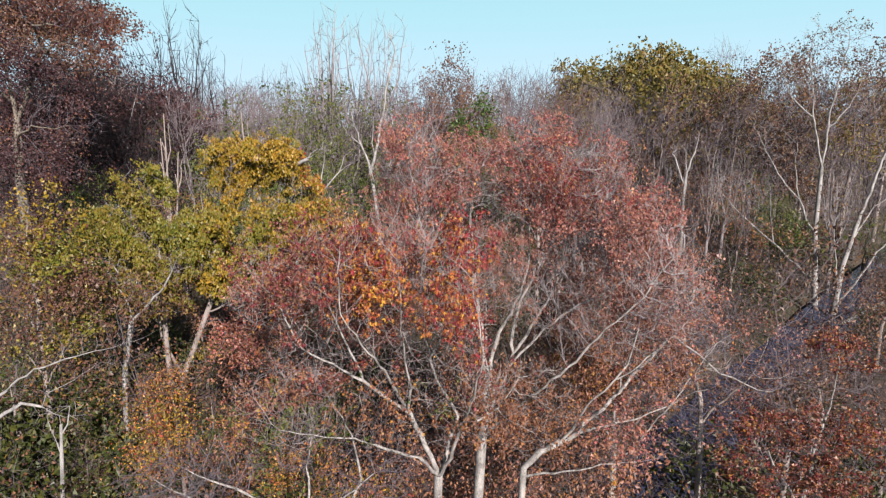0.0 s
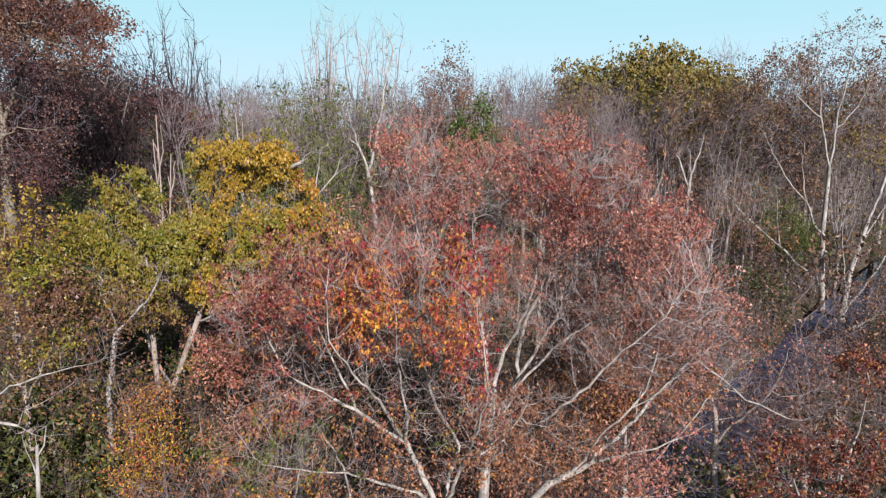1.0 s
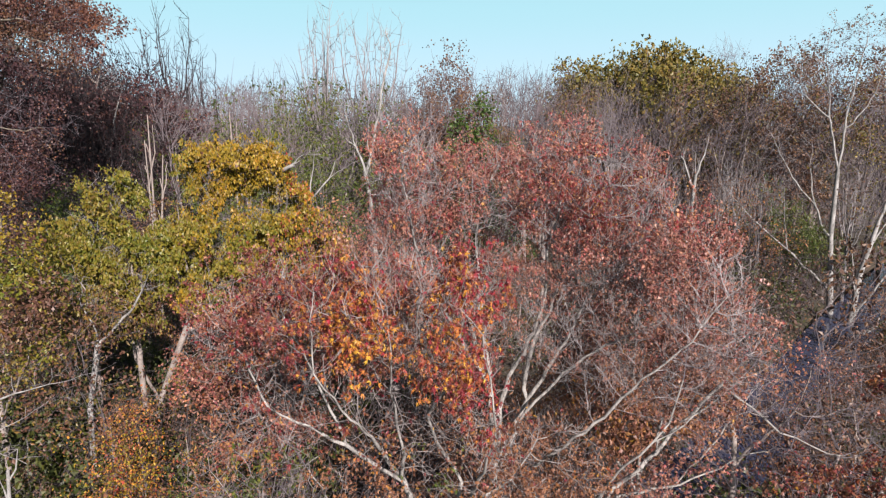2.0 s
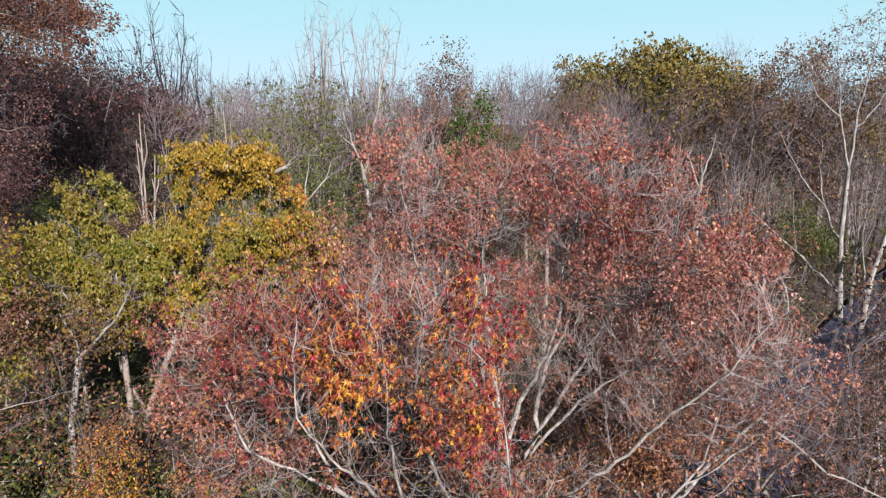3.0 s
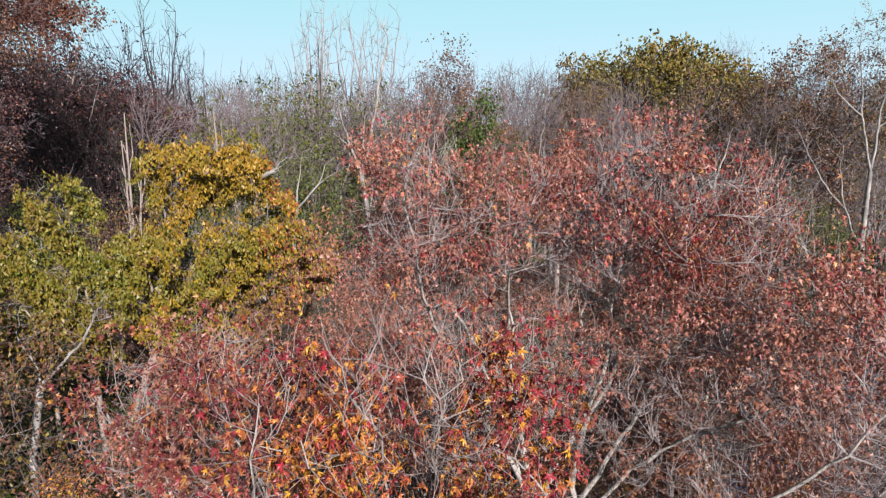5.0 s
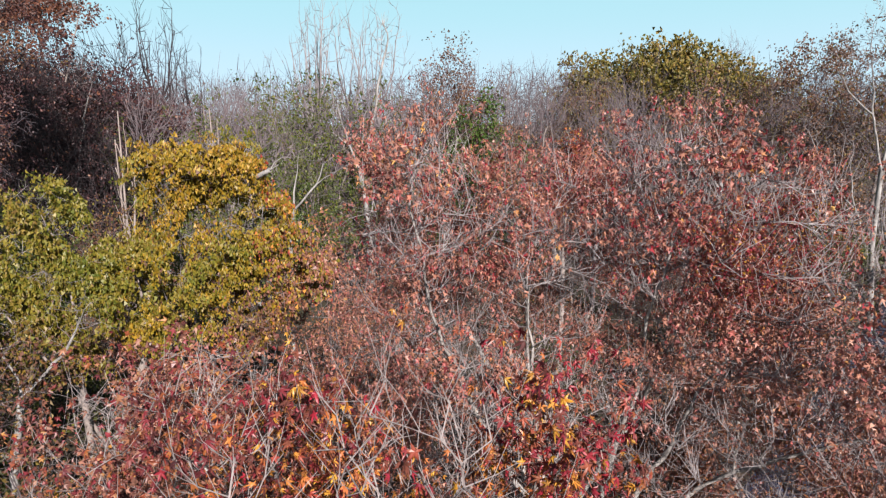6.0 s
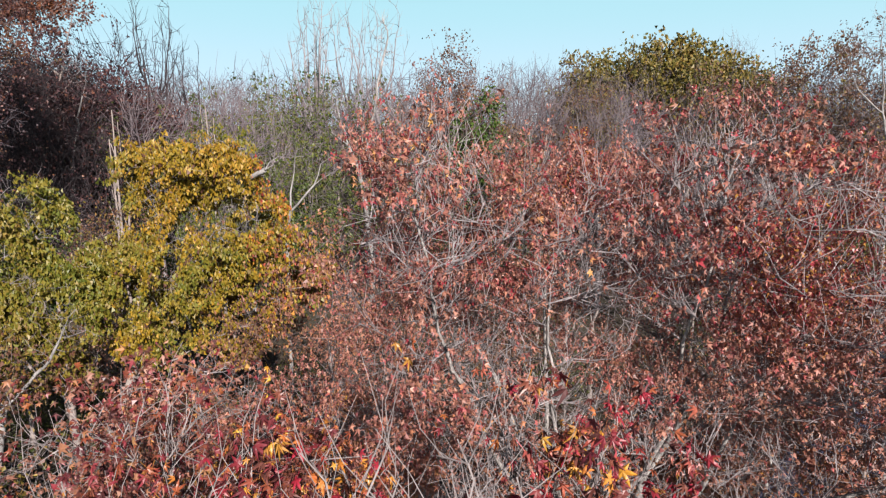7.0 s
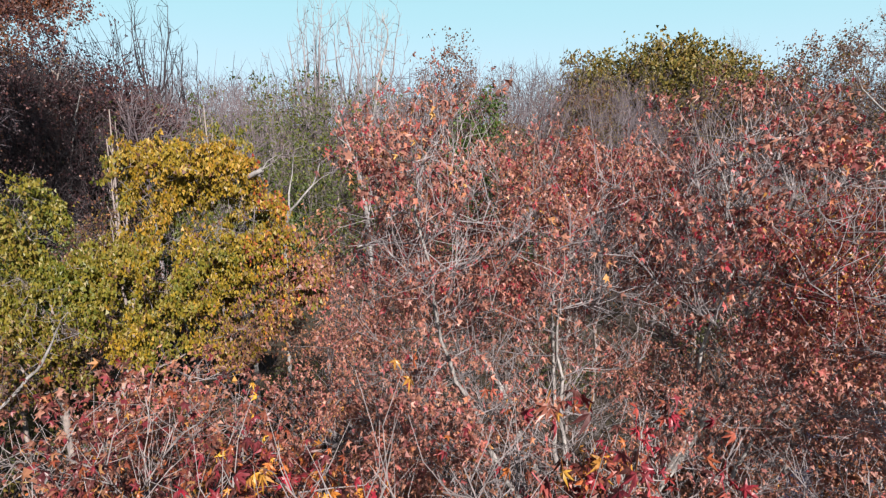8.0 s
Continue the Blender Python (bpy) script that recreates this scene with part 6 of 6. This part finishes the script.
# vines over the hollow below the pale dead limb
for k in range(22):
    x, y = -24.5 + 2.3 * (k % 6) + rng.uniform(-0.8, 0.8), 17.5 + 3.4 * (k // 6) + rng.uniform(-1, 1)
    repeat(BUSHES[0], pose(x, y, ground_height(x, y) - 0.1, 0, 0, 71 * k) @ Matrix.Scale(rng.uniform(1.1, 1.7), 4))
for k in range(12):
    x, y = -9.5 + 1.9 * (k % 6) + rng.uniform(-0.8, 0.8), 15.5 + 3.2 * (k // 6) + rng.uniform(-1, 1)
    repeat(BUSHES[(1, 0, 3, 2)[k % 4]], pose(x, y, ground_height(x, y) - 0.1, 0, 0, 53 * k) @ Matrix.Scale(rng.uniform(1.0, 1.5), 4))

# tangle of bare stems below and behind the sweetgums
for k in range(22):
    x, y = -1.5 + 1.9 * (k % 6) + rng.uniform(-0.8, 0.8), 19.2 + 2.6 * (k // 6) + rng.uniform(-0.9, 0.9)
    if abs(creek_way(x, y)) > 2.8:
        repeat(BUSHES[(1, 3, 1, 2)[k % 4]], pose(x, y, ground_height(x, y) - 0.1, 0, 0, 61 * k) @ Matrix.Scale(rng.uniform(1.2, 1.8), 4))

# growth at the foot of the far wood, beyond the creek
for k in range(40):
    x, y = 25 + 3.4 * (k % 10) + rng.uniform(-1.2, 1.2), 58 + 5.0 * (k // 10) + rng.uniform(-1.5, 1.5)
    if abs(creek_way(x, y)) > 4.2:
        repeat(BUSHES[(1, 1, 1, 2, 0)[k % 5]], pose(x, y, ground_height(x, y) - 0.1, 0, 0, 47 * k) @ Matrix.Scale(rng.uniform(1.5, 2.4), 4))
for at, scale in (((37.5, 63.0), 0.9), ((40.0, 61.0), 0.7), ((35.4, 60.0), 0.6), ((33.0, 66.0), 0.8), ((46.0, 60.0), 0.8), ((34.0, 56.6), 0.98), ((34.9, 57.6), 0.8), ((33.4, 58.4), 0.86)):
    repeat(SAPLING[5], pose(at[0], at[1], ground_height(*at) - 0.1, 0, 0, 90 * at[0]) @ Matrix.Scale(scale, 4))
